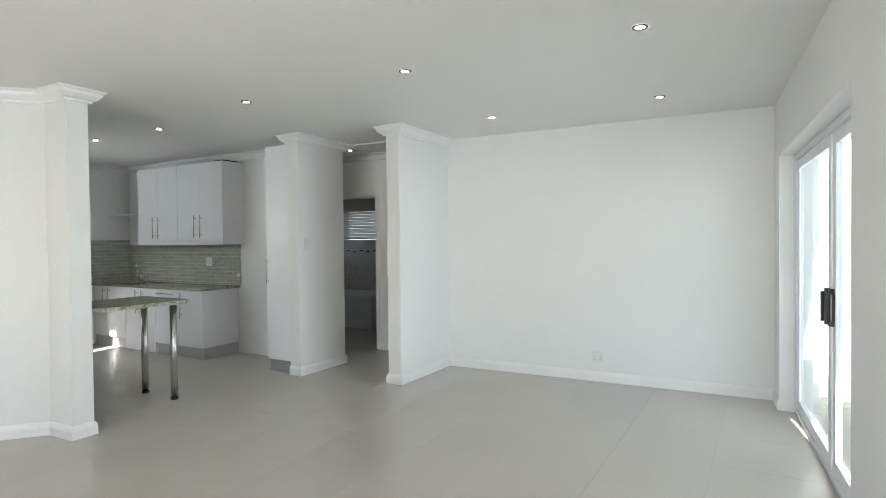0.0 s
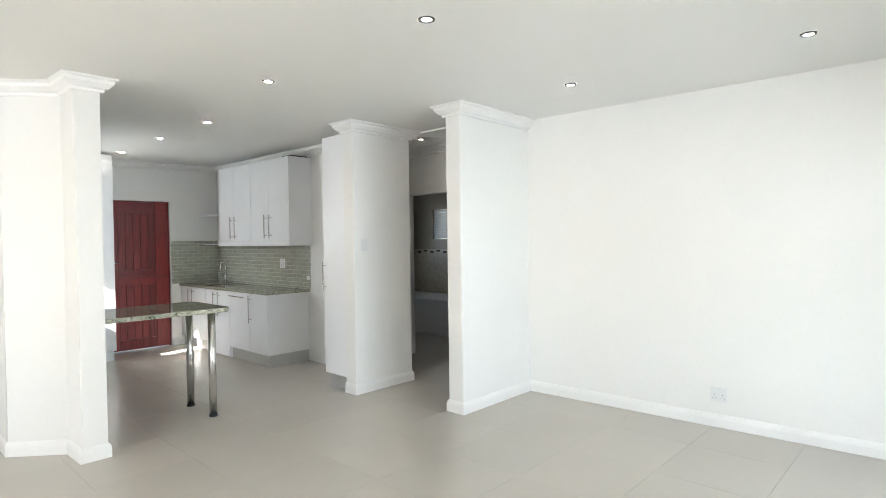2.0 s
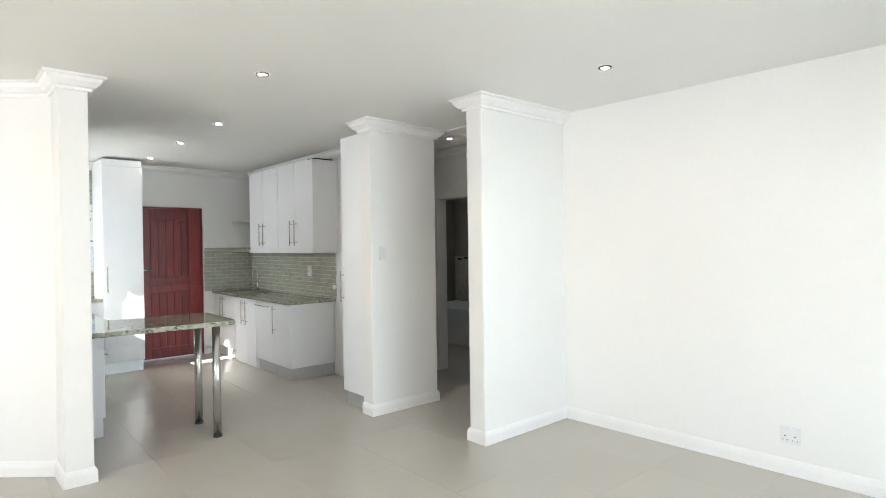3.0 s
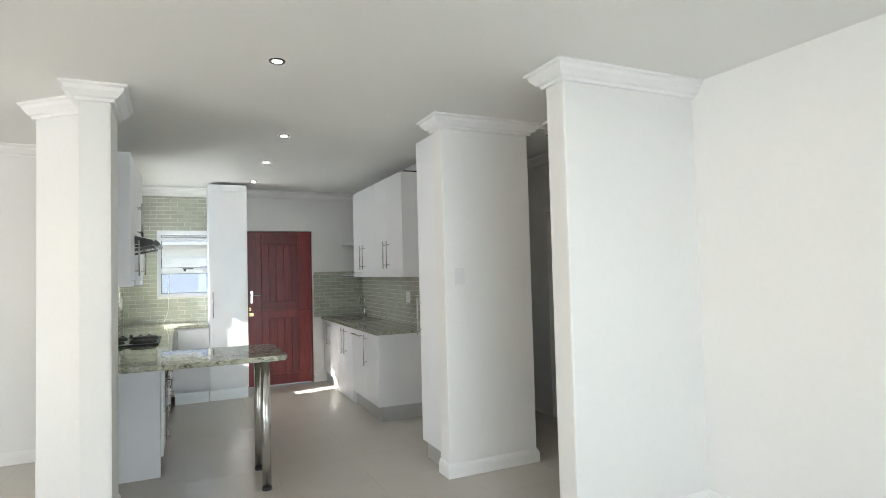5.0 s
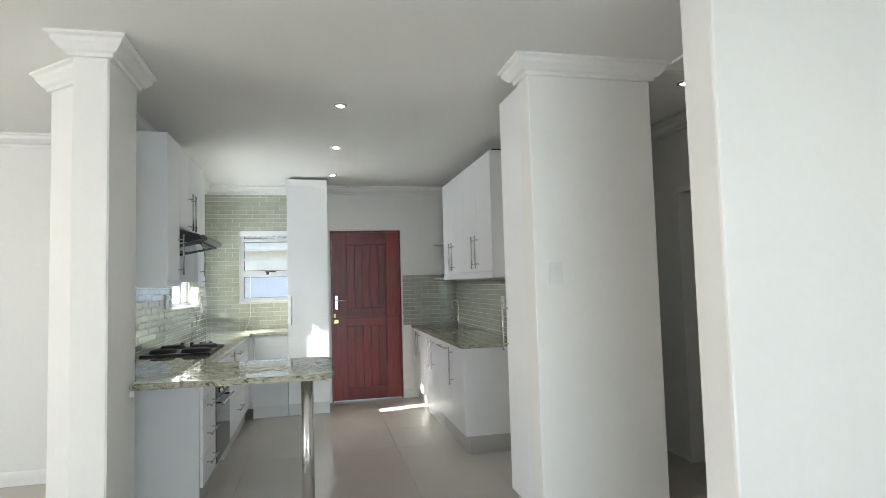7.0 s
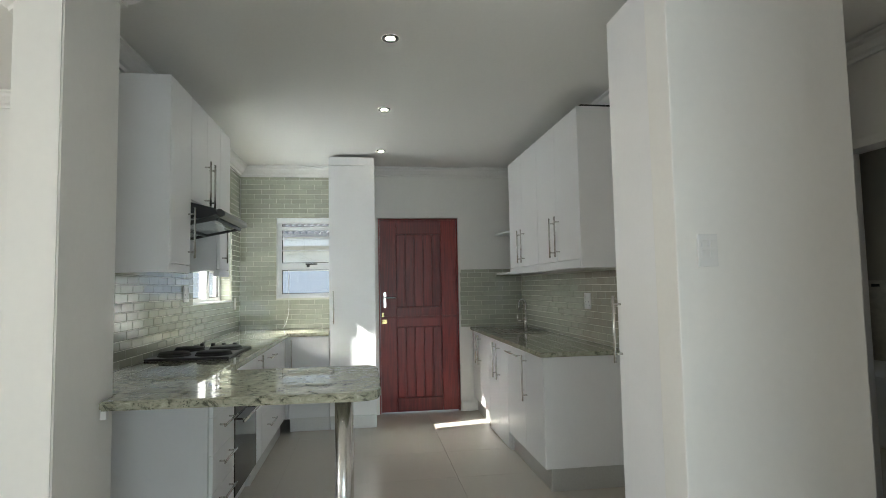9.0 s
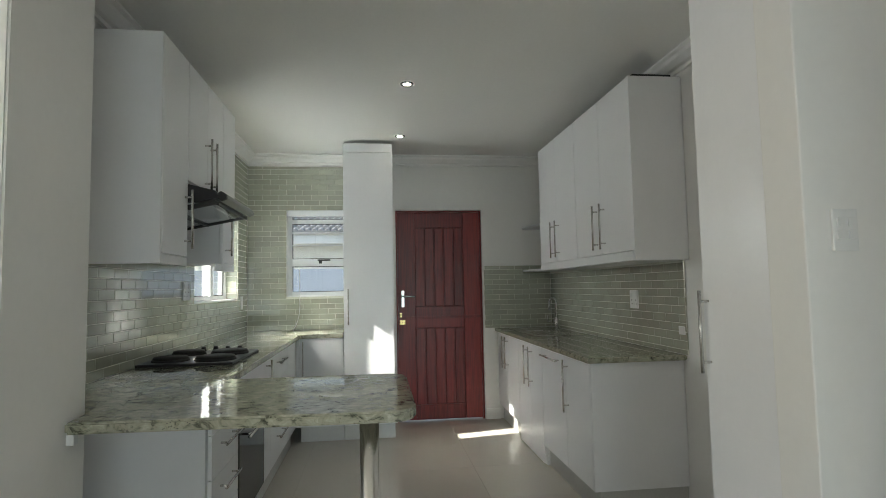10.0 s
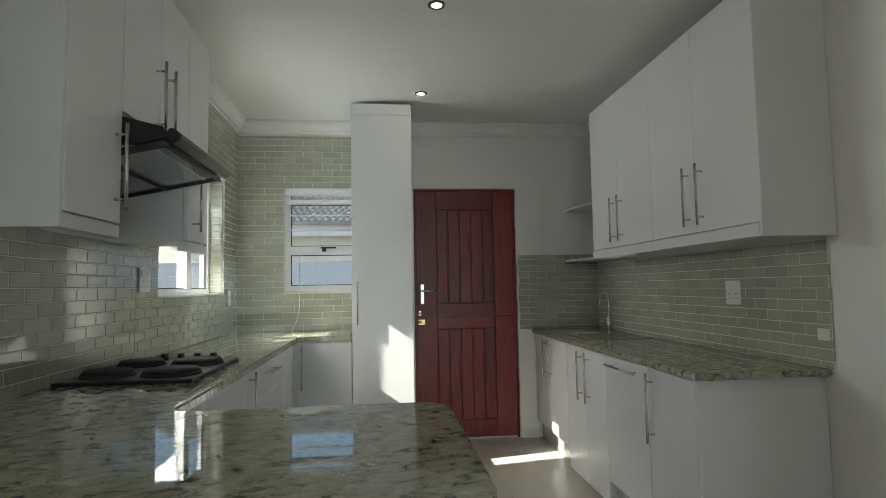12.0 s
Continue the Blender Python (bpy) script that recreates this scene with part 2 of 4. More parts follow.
def swept(profile, path, closed=False):
    """A moulding: profile points (out, up) carried along a plan path whose left side is the room."""
    bm = bmesh.new()
    n = len(path)
    rings = []
    for i, (x, y, z) in enumerate(path):
        p = Vector((x, y))
        prev = Vector(path[i - 1][:2]) if (i > 0 or closed) else None
        nxt = Vector(path[(i + 1) % n][:2]) if (i < n - 1 or closed) else None
        d1 = (p - prev).normalized() if prev is not None else None
        d2 = (nxt - p).normalized() if nxt is not None else None
        d1, d2 = d1 or d2, d2 or d1
        n1, n2 = Vector((-d1.y, d1.x)), Vector((-d2.y, d2.x))
        m = (n1 + n2)
        m = m / max(0.2, m.dot(n1))
        rings.append([bm.verts.new((p.x + m.x * o, p.y + m.y * o, z + u)) for o, u in profile])
    k = len(profile)
    for i in range(n if closed else n - 1):
        a, b = rings[i], rings[(i + 1) % n]
        for j in range(k):
            bm.faces.new((a[j], b[j], b[(j + 1) % k], a[(j + 1) % k]))
    if not closed:
        bm.faces.new(rings[0])
        bm.faces.new(list(reversed(rings[-1])))
    bmesh.ops.recalc_face_normals(bm, faces=bm.faces)
    return bm


def wall_with_holes(axis, face, back, u0, u1, z0, z1, holes):
    """A wall whose plane is axis = face, thick to back, along the other axis from u0 to u1, with openings (u0, u1, z0, z1) through it."""
    bm = bmesh.new()
    us = sorted({u0, u1, *[h[0] for h in holes], *[h[1] for h in holes]})
    zs = sorted({z0, z1, *[h[2] for h in holes], *[h[3] for h in holes]})
    grid = {}

    def open_cell(i, j):
        if not (0 <= i < len(us) - 1 and 0 <= j < len(zs) - 1):
            return True
        cu, cz = (us[i] + us[i + 1]) / 2, (zs[j] + zs[j + 1]) / 2
        return any(h[0] < cu < h[1] and h[2] < cz < h[3] for h in holes)

    def v(u, z, d):
        key = (u, z, d)
        if key not in grid:
            grid[key] = bm.verts.new((d, u, z) if axis == "x" else (u, d, z))
        return grid[key]

    for i in range(len(us) - 1):
        for j in range(len(zs) - 1):
            if open_cell(i, j):
                continue
            a, b, c, e = us[i], us[i + 1], zs[j], zs[j + 1]
            for d in (face, back):
                bm.faces.new((v(a, c, d), v(b, c, d), v(b, e, d), v(a, e, d)))
            for ni, nj, p, q in ((i - 1, j, (a, c), (a, e)), (i + 1, j, (b, c), (b, e)), (i, j - 1, (a, c), (b, c)), (i, j + 1, (a, e), (b, e))):
                if open_cell(ni, nj):
                    bm.faces.new((v(*p, face), v(*q, face), v(*q, back), v(*p, back)))
    bmesh.ops.recalc_face_normals(bm, faces=bm.faces)
    return bm


def turned(bm):
    """Turns a mesh with the skewed patio wall."""
    bm.transform(SKEW)
    return bm


def structure(name, bm, mat, label, category):
    return tagged(part(name, bm, mat), label, category, kind="structure")


# ---- plan ----
CEIL = 2.56
X_BACK, Y_LEFT, Y_RIGHT = -8.33, 2.95, 5.885
Y_NORTH, X_EAST, X_WING = 6.48, 0.06, -6.25
X_JAMB, Y_JAMB = -3.155, 5.51
X_PIL, Y_PIL0, Y_PIL1 = -4.305, 5.305, 6.03
Y_BATH = 6.87
OPEN_E = (3.83, 6.28, 0.0, 2.085)
NORTH_LEAN = 0.036
SKEW = Matrix.Translation((X_EAST, OPEN_E[1], 0)) @ Matrix.Rotation(radians(4.9), 4, "Z") @ Matrix.Translation((-X_EAST, -OPEN_E[1], 0))


def north_y(x):
    """The face of the slightly skewed living room wall."""
    return Y_NORTH + (x - X_JAMB) * NORTH_LEAN


WIN_BACK = (3.315, 4.02, 1.21, 2.04)
WIN_SIDE = (-7.97, -6.80, 1.195, 2.02)
DOOR_BACK = (4.345, 5.19, 0.0, 2.03)

wall_back = structure("wall_kitchen_back", wall_with_holes("x", X_BACK, X_BACK - 0.22, Y_LEFT - 0.16, Y_RIGHT + 0.13, 0, CEIL, [WIN_BACK, DOOR_BACK]), PLASTER, "white plastered kitchen end wall with door and window openings", "wall")
wall_side = structure("wall_kitchen_side", wall_with_holes("y", Y_LEFT, Y_LEFT - 0.16, X_BACK, -4.942, 0, CEIL, [WIN_SIDE]), PLASTER, "white plastered kitchen side wall with a window opening", "wall")
structure("wall_post", prism([(-4.40, 3.10), (-4.40, 3.255), (-4.84, 3.245), (-4.94, 2.945), (-4.94, 2.79), (-4.68, 3.09)], 0, CEIL, 0.006), PLASTER, "white plastered wall end with a splayed corner beside the breakfast bar", "wall")
wall_sink = structure("wall_kitchen_sink", wall_with_holes("y", Y_RIGHT, Y_RIGHT + 0.135, X_BACK, X_PIL - 0.151, 0, CEIL, []), PLASTER, "white plastered wall behind the sink", "wall")
structure("wall_partition_end", box((X_PIL - 0.15, Y_PIL0, 0), (X_PIL, Y_PIL1, CEIL), 0.005), PLASTER, "white plastered partition end with a light switch", "wall")
structure("wall_jamb", box((X_JAMB - 0.16, Y_JAMB, 0), (X_JAMB, Y_BATH, CEIL), 0.012), PLASTER, "white plastered wall end beside the passage", "wall")
structure("wall_north", prism([(X_JAMB, Y_NORTH), (X_EAST + 0.3, north_y(X_EAST + 0.3)), (X_EAST + 0.3, Y_NORTH + 0.36), (X_JAMB, Y_NORTH + 0.36)], 0, CEIL), PLASTER, "large blank white plastered living room wall", "wall")
structure("wall_east", turned(wall_with_holes("x", X_EAST, X_EAST + 0.24, Y_SOUTH - 0.2, Y_NORTH + 0.16, 0, CEIL, [OPEN_E])), PLASTER, "white plastered wall with a wide sliding door opening", "wall")
structure("wall_south", wall_with_holes("y", Y_SOUTH, Y_SOUTH - 0.2, X_WING, X_EAST + 0.72, 0, CEIL, [(-3.0, -0.4, 0.9, 2.1)]), PLASTER, "white plastered wall with a wide window opening", "wall")
structure("wall_wing", box((X_WING - 0.22, Y_SOUTH - 0.2, 0), (X_WING, Y_LEFT - 0.165, CEIL)), PLASTER, "white plastered wall of the side wing", "wall")
HALL_W = -5.95
structure("wall_passage_bath", wall_with_holes("y", Y_BATH, Y_BATH + 0.12, HALL_W, X_JAMB, 0, CEIL, [(-5.28, -4.44, 0.0, 2.02)]), PLASTER, "white plastered passage wall with a doorway", "wall")
structure("wall_passage_end", wall_with_holes("x", HALL_W, HALL_W - 0.12, Y_PIL1, Y_BATH + 0.12, 0, CEIL, [(6.03, 6.72, 0.0, 2.02)]), PLASTER, "white plastered passage end wall with a doorway", "wall")
structure("ceiling", prism([(X_WING - 0.22, Y_SOUTH - 0.2), (X_EAST + 1.1, Y_SOUTH - 0.2), (X_EAST + 0.35, 9.2), (X_BACK - 0.25, 9.2), (X_BACK - 0.25, Y_LEFT - 0.16), (X_WING - 0.22, Y_LEFT - 0.16)], CEIL, CEIL + 0.14), CEILING, "flat white painted ceiling with downlights", "ceiling")
structure("wall_bath_far", wall_with_holes("y", 8.9, 9.1, -7.2, -3.6, 0, CEIL, [(-6.75, -5.75, 1.45, 1.95)]), DARK_TILE, "taupe tiled bathroom wall with a slatted window", "wall")
structure("wall_bath_side", box((-4.05, Y_BATH + 0.12, 0), (-3.9, 8.9, CEIL)), DARK_TILE, "taupe tiled bathroom side wall", "wall")
# The opening is added for the bathroom fill lamp.
structure("wall_bath_west", wall_with_holes("x", -7.2, -7.3, Y_PIL1, 9.1, 0, CEIL, [(7.4, 8.4, 1.15, 2.05)]), DARK_TILE, "taupe tiled wall in an unlit room, with an unseen opening added for the fill lamp", "wall")

BASE = [(0, 0), (0.016, 0), (0.016, 0.06), (0.013, 0.078), (0.007, 0.092), (0, 0.10)]
CORN = [(0, 0), (0.09, 0), (0.09, -0.012), (0.072, -0.02), (0.066, -0.04), (0.04, -0.068), (0.022, -0.075), (0.018, -0.092), (0, -0.092)]


def skirting(path, label="white painted skirting board along the wall"):
    return structure("baseboard", swept(BASE, [(x, y, 0.0005) for x, y in path]), TRIM, label, "skirting")


def cornice(path, closed=False):
    return structure("trim_cornice", swept(CORN, [(x, y, CEIL - 0.0005) for x, y in path], closed), TRIM, "white moulded cornice under the ceiling", "cornice")


skirting([(X_EAST, OPEN_E[1]), (X_EAST - 0.026, north_y(X_EAST)), (X_JAMB, Y_NORTH), (X_JAMB, Y_JAMB), (X_JAMB - 0.16, Y_JAMB), (X_JAMB - 0.16, Y_BATH), (-4.42, Y_BATH)])
skirting([(HALL_W, Y_PIL1), (X_PIL, Y_PIL1), (X_PIL, Y_PIL0), (X_PIL - 0.15, Y_PIL0)])
skirting([(-4.84, 3.245), (-4.40, 3.255), (-4.40, 3.10), (-4.68, 3.09), (-4.94, 2.79), (X_WING, 2.79), (X_WING, Y_SOUTH)])
skirting([(X_BACK, 5.34), (X_BACK, 5.20)])
structure("baseboard", turned(swept(BASE, [(X_EAST, Y_SOUTH + 0.1, 0.0005), (X_EAST, OPEN_E[0], 0.0005)])), TRIM, "white painted skirting board along the wall", "skirting")
cornice([(X_JAMB, Y_NORTH), (X_JAMB, Y_JAMB), (X_JAMB - 0.16, Y_JAMB), (X_JAMB - 0.16, Y_BATH), (HALL_W, Y_BATH), (HALL_W, Y_PIL1), (X_PIL, Y_PIL1), (X_PIL, Y_PIL0), (X_PIL - 0.15, Y_PIL0), (X_PIL - 0.15, Y_RIGHT), (X_BACK, Y_RIGHT), (X_BACK, Y_LEFT), (-4.94, Y_LEFT), (-4.84, 3.245), (-4.40, 3.255), (-4.40, 3.10), (-4.68, 3.09), (-4.94, 2.79), (X_WING, 2.79), (X_WING, Y_SOUTH), (X_EAST, Y_SOUTH)])

# ---- fixtures shared by many things ----
def bar_handle(parent, a, b, out, mat=STEEL, r=0.006):
    """A straight bar handle from a to b on two short posts."""
    a, b, out = Vector(a), Vector(b), Vector(out)
    bm = tube(a + out, b + out, r, 12)
    d = (b - a)
    for f in (0.13, 0.87):
        p = a + d * f
        add_tube(bm, p, p + out, r * 0.8, 8)
    return part("handle", bm, mat, parent, "brushed steel bar handle", True)


def cabinet(name, lo, hi, facing, fronts, label, group, plinth=0.0, body=None, mat=None, toe=0.02):
    """A cabinet unit. fronts: (name, u0, u1, z0, z1, handle), u along the front; handle ('v', u, z0, z1) or ('h', u0, u1, z)."""
    axis, sign = {"+y": (1, 1), "-y": (1, -1), "+x": (0, 1)}[facing]
    top = thing(name, ((lo[0] + hi[0]) / 2, (lo[1] + hi[1]) / 2, lo[2]), label, "cabinet", group)
    inv = Matrix.Translation(-Vector(top.location))
    lo2, hi2 = list(lo), list(hi)
    lo2[2] += plinth

    def fixed(ob):
        ob.matrix_parent_inverse = inv
        return ob

    fixed(part("body", box(lo2, hi2, 0.0015), body or CARCASS, top))
    face = hi[axis] if sign > 0 else lo[axis]
    if plinth:
        pl, ph = list(lo), list(hi)
        ph[2] = lo[2] + plinth - 0.001
        if sign > 0:
            ph[axis] -= toe
        else:
            pl[axis] += toe
        fixed(part("plinth", box(pl, ph), PLINTH, top, "brushed aluminium plinth"))
    for fname, u0, u1, z0, z1, handle in fronts:
        p, q = [0, 0, z0 + 0.0015], [0, 0, z1 - 0.0015]
        p[1 - axis], q[1 - axis] = u0 + 0.0015, u1 - 0.0015
        f0, f1 = face + sign * 0.002, face + sign * 0.02
        p[axis], q[axis] = min(f0, f1), max(f0, f1)
        door = fixed(part(fname, box(p, q, 0.002), mat or MELAMINE, top))
        if handle:
            a, b, out = [0, 0, 0], [0, 0, 0], [0, 0, 0]
            a[axis] = b[axis] = f1
            out[axis] = sign * 0.034
            if handle[0] == "v":
                a[1 - axis] = b[1 - axis] = handle[1]
                a[2], b[2] = handle[2], handle[3]
            else:
                a[1 - axis], b[1 - axis] = handle[1], handle[2]
                a[2] = b[2] = handle[3]
            bar_handle(door, a, b, out)
    return top


def hang(ob, top):
    """Keeps a part where it was modelled, under its thing or under a part of it."""
    if ob.parent is top:
        ob.matrix_parent_inverse = Matrix.Translation(-Vector(top.location))
    return ob


# ---- kitchen: sink side ----
YF = 5.35
G = "base cabinets under the sink worktop"
cabinet("base_cabinet", (-8.325, YF, 0), (-7.542, 5.88, 0.838), "-y", [("door", -8.325, -7.965, 0.14, 0.83, ("v", -8.02, 0.53, 0.815)), ("door", -7.965, -7.542, 0.14, 0.83, ("v", -7.905, 0.53, 0.815))], "white two-door base cabinet under the sink", G, 0.14)
cabinet("base_cabinet", (-7.538, YF, 0), (-6.872, 5.88, 0.838), "-y", [("door", -7.538, -7.19, 0.012, 0.83, ("v", -7.255, 0.51, 0.81)), ("door", -7.19, -6.872, 0.012, 0.83, ("v", -7.125, 0.51, 0.81))], "white two-door base cabinet with doors reaching the floor", G)
cabinet("base_cabinet", (-6.868, YF, 0), (-6.372, 5.88, 0.838), "-y", [("door", -6.868, -6.372, 0.14, 0.83, ("h", -6.81, -6.45, 0.785))], "white base cabinet with a horizontal bar handle", G, 0.14)
end = cabinet("base_cabinet", (-6.368, YF, 0), (-5.965, 5.88, 0.838), "-y", [("door", -6.368, -5.964, 0.14, 0.83, ("v", -6.325, 0.49, 0.81))], "white one-door base cabinet at the end of the sink run", G, 0.14)
hang(part("end_panel", box((-5.963, YF - 0.019, 0.14), (-5.945, 5.882, 0.838), 0.0015), MELAMINE, end), end)
hang(part("side_plinth", box((-5.964, YF + 0.02, 0), (-5.956, 5.88, 0.139)), PLINTH, end), end)

slab = prism([(-5.905, 5.30), (-5.905, 5.883), (-8.328, 5.883), (-8.328, 5.30)], 0.84, 0.87, 0.006)
worktop_sink = tagged(part("granite_worktop", slab, GRANITE), "polished speckled granite worktop with an inset sink", "worktop")

sink = thing("sink", (-7.75, 5.6, 0.871), "stainless steel inset sink with drainer in the worktop", "sink")
bm = box((-8.2, 5.40, 0.8705), (-7.3, 5.83, 0.876), 0.003)
hang(part("rim", bm, STEEL, sink), sink)
bm = prism([(-8.12 + 0.19 + 0.17 * math.cos(a), 5.615 + 0.15 * math.sin(a)) for a in [i * math.tau / 24 for i in range(24)]], 0.8762, 0.8785)
hang(part("bowl", bm, CHROME, sink, "shallow bright bowl"), sink)
for i in range(7):
    hang(part("drainer_rib", box((-7.68, 5.46 + i * 0.05, 0.8762), (-7.36, 5.475 + i * 0.05, 0.880), 0.001), STEEL, sink), sink)


def faucet():
    top = thing("mixer_tap", (-7.93, 5.80, 0.876), "chrome swan-neck mixer tap behind the sink", "tap")
    hang(part("base", tube((-7.93, 5.80, 0.876), (-7.93, 5.80, 0.98), 0.022, 20), CHROME, top, "", True), top)
    cu = bmesh.new()
    pts = [Vector((-7.93, 5.80, 0.98))] + [Vector((-7.93, 5.80 - 0.034 + 0.034 * math.cos(a), 1.12 + 0.034 * math.sin(a))) for a in [i * math.pi / 10 for i in range(11)]] + [Vector((-7.93, 5.732, 1.05))]
    for a, b in zip(pts, pts[1:]):
        add_tube(cu, a, b + (b - a) * 0.06, 0.012, 14)
    hang(part("spout", cu, CHROME, top, "", True), top)
    hang(part("lever", add_tube(tube((-7.93, 5.79, 0.945), (-7.93, 5.715, 0.945), 0.008, 12), (-7.93, 5.715, 0.94), (-7.93, 5.715, 1.005), 0.006, 12), CHROME, top, "", True), top)


faucet()

G = "wall cabinets above the sink worktop"
for x0 in (-7.605, -6.73):
    x1, x2 = x0 + 0.4375, x0 + 0.873
    c = cabinet("wall_cabinet", (x0, 5.59, 1.455), (x2, 5.88, 2.44), "-y", [("door", x0, x1, 1.458, 2.44, ("v", x1 - 0.06, 1.49, 1.775)), ("door", x1, x2, 1.458, 2.44, ("v", x1 + 0.055, 1.49, 1.775))], "white two-door wall cabinet with bar handles", G)
    hang(part("light_rail", box((x0, 5.566, 1.402), (x2, 5.588, 1.453), 0.001), MELAMINE, c), c)
hang(part("end_panel", box((-5.856, 5.568, 1.402), (-5.84, 5.882, 2.44), 0.0015), MELAMINE, c), c)
tagged(part("packing_strip", box((-6.02, 5.60, 2.441), (-5.85, 5.83, 2.455), 0.002), BLACK_PLASTIC), "thin dark strip lying on the wall cabinet", "strip")


def corner_shelf(z):
    pts = [(-8.328, 5.883)] + [(-8.328, 5.60)] + [(-7.607 - 0.721 + 0.721 * math.sin(a), 5.883 - 0.283 * math.cos(a)) for a in [i * math.pi / 24 for i in range(1, 13)]]
    tagged(part("corner_shelf", prism(pts, z, z + 0.018, 0.002), MELAMINE), "white rounded corner shelf beside the wall cabinets", "shelf", "open corner shelves")


corner_shelf(1.412)
corner_shelf(1.83)

cabinet("tall_cupboard", (-4.80, 5.33, 0), (X_PIL - 0.152, 5.88, 2.47), "-y", [("door", -4.80, X_PIL - 0.152, 0.14, 2.468, ("v", -4.77, 0.96, 1.245))], "tall narrow white cupboard beside the partition", "", 0.14)

# ---- kitchen: hob side ----
YL = 3.462
G = "base cabinets under the hob worktop"
end = cabinet("drawer_unit", (-5.80, 2.955, 0), (-5.362, YL, 0.868), "+y", [("drawer", -5.80, -5.362, 0.14 + i * 0.181, 0.14 + (i + 1) * 0.181, ("h", -5.72, -5.46, 0.14 + i * 0.181 + 0.12)) for i in range(4)], "white four-drawer unit beside the oven", G, 0.14)
hang(part("end_panel", box((-5.36, 2.955, 0.0), (-5.342, YL, 0.868), 0.0015), MELAMINE, end), end)


def oven():
    top = thing("built_in_oven", (-6.11, 3.22, 0.0), "black glass built-in oven below the hob", "oven")
    hang(part("body", box((-6.42, 2.955, 0.14), (-5.804, YL, 0.70), 0.002), BLACK, top), top)
    hang(part("plinth", box((-6.42, 2.955, 0), (-5.804, YL - 0.05, 0.139)), PLINTH, top), top)
    door = hang(part("door", box((-6.415, YL + 0.001, 0.145), (-5.809, YL + 0.024, 0.585), 0.004), OVEN_GLASS, top, "black glass oven door"), top)
    bar_handle(door, (-6.36, YL + 0.024, 0.55), (-5.86, YL + 0.024, 0.55), (0, 0.038, 0), STEEL, 0.008)
    panel = hang(part("control_panel", box((-6.415, YL + 0.001, 0.59), (-5.809, YL + 0.024, 0.695), 0.003), BLACK, top), top)
    for i in range(4):
        x = -6.32 + i * 0.135
        hang(part("knob", tube((x, YL + 0.024, 0.642), (x, YL + 0.05, 0.642), 0.019, 20, 0.016), STEEL, panel, "", True), top)
    hang(part("filler_panel", box((-6.42, 2.96, 0.702), (-5.804, YL + 0.02, 0.868), 0.002), MELAMINE, top, "white panel above the oven"), top)


oven()
cabinet("base_cabinet", (-6.62, 2.955, 0), (-6.424, YL, 0.868), "+y", [("door", -6.62, -6.424, 0.14, 0.862, ("v", -6.49, 0.58, 0.85))], "narrow white base cabinet beside the oven", G, 0.14)
cabinet("drawer_unit", (-7.30, 2.955, 0), (-6.624, YL, 0.868), "+y", [("drawer", -7.30, -6.624, 0.68, 0.862, ("h", -7.10, -6.82, 0.79)), ("drawer", -7.30, -6.624, 0.41, 0.68, ("h", -7.10, -6.82, 0.56)), ("drawer", -7.30, -6.624, 0.14, 0.41, ("h", -7.10, -6.82, 0.30))], "white three-drawer unit in the hob run", G, 0.14)
cabinet("base_cabinet", (-7.73, 2.955, 0), (-7.304, YL, 0.868), "+y", [("door", -7.73, -7.304, 0.14, 0.862, None)], "white corner base cabinet", G, 0.14)
corner = cabinet("base_cabinet", (-8.32, 3.515, 0), (-7.745, 3.872, 0.868), "+x", [("door", 3.515, 3.878, 0.14, 0.862, ("v", 3.545, 0.55, 0.845))], "pale grey base cabinet below the window", G, 0.14, GREY_PANEL, GREY_PANEL, toe=0.08)
hang(part("corner_filler", box((-7.765, 3.484, 0.14), (-7.732, 3.514, 0.866), 0.001), GREY_PANEL, corner), corner)
cab = cabinet("tall_cupboard", (-8.325, 3.88, 0), (-7.745, 4.305, 2.53), "+x", [("door", 3.88, 4.305, 0.14, 2.45, ("v", 3.92, 0.975, 1.275))], "tall white cupboard between window and red door", "", 0.14, toe=0.08)
hang(part("top_filler", box((-7.743, 3.89, 2.452), (-7.727, 4.295, 2.53), 0.001), MELAMINE, cab), cab)


def rounded(points, radii, seg=6):
    out = []
    n = len(points)
    for i, (x, y) in enumerate(points):
        r = radii[i]
        if not r:
            out.append((x, y))
            continue
        p, a, b = Vector((x, y)), Vector(points[i - 1]), Vector(points[(i + 1) % n])
        s, e = p + (a - p).normalized() * r, p + (b - p).normalized() * r
        for k in range(seg + 1):
            t = k / seg
            q = s * (1 - t) ** 2 + p * 2 * t * (1 - t) + e * t * t
            out.append((q.x, q.y))
    return out


outline = rounded([(-4.69, 3.258), (-4.65, 4.28), (-5.42, 4.28), (-5.42, 3.525), (-7.71, 3.525), (-7.71, 3.876), (-8.322, 3.876), (-8.322, 2.954), (-4.945, 2.954), (-4.845, 3.248)], [0, 0.10, 0.10, 0.06, 0.02, 0, 0, 0, 0, 0])
bar_top = tagged(part("granite_worktop", prism(outline, 0.868, 0.903, 0.007), GRANITE), "polished speckled granite worktop running into a breakfast bar", "worktop")
for i, x in enumerate((-4.725, -5.17)):
    leg = part("leg", tube((x, 4.13, 0.012), (x, 4.13, 0.867), 0.03, 28), STEEL, bar_top, "round brushed steel leg", True)
    part("foot", tube((x, 4.13, 0.0), (x, 4.13, 0.02), 0.034, 28), BLACK_PLASTIC, leg, "black foot", True)
part("bracket", box((-4.73, 3.257, 0.835), (-4.705, 3.279, 0.867), 0.002), PLASTIC, bar_top, "small white bracket")


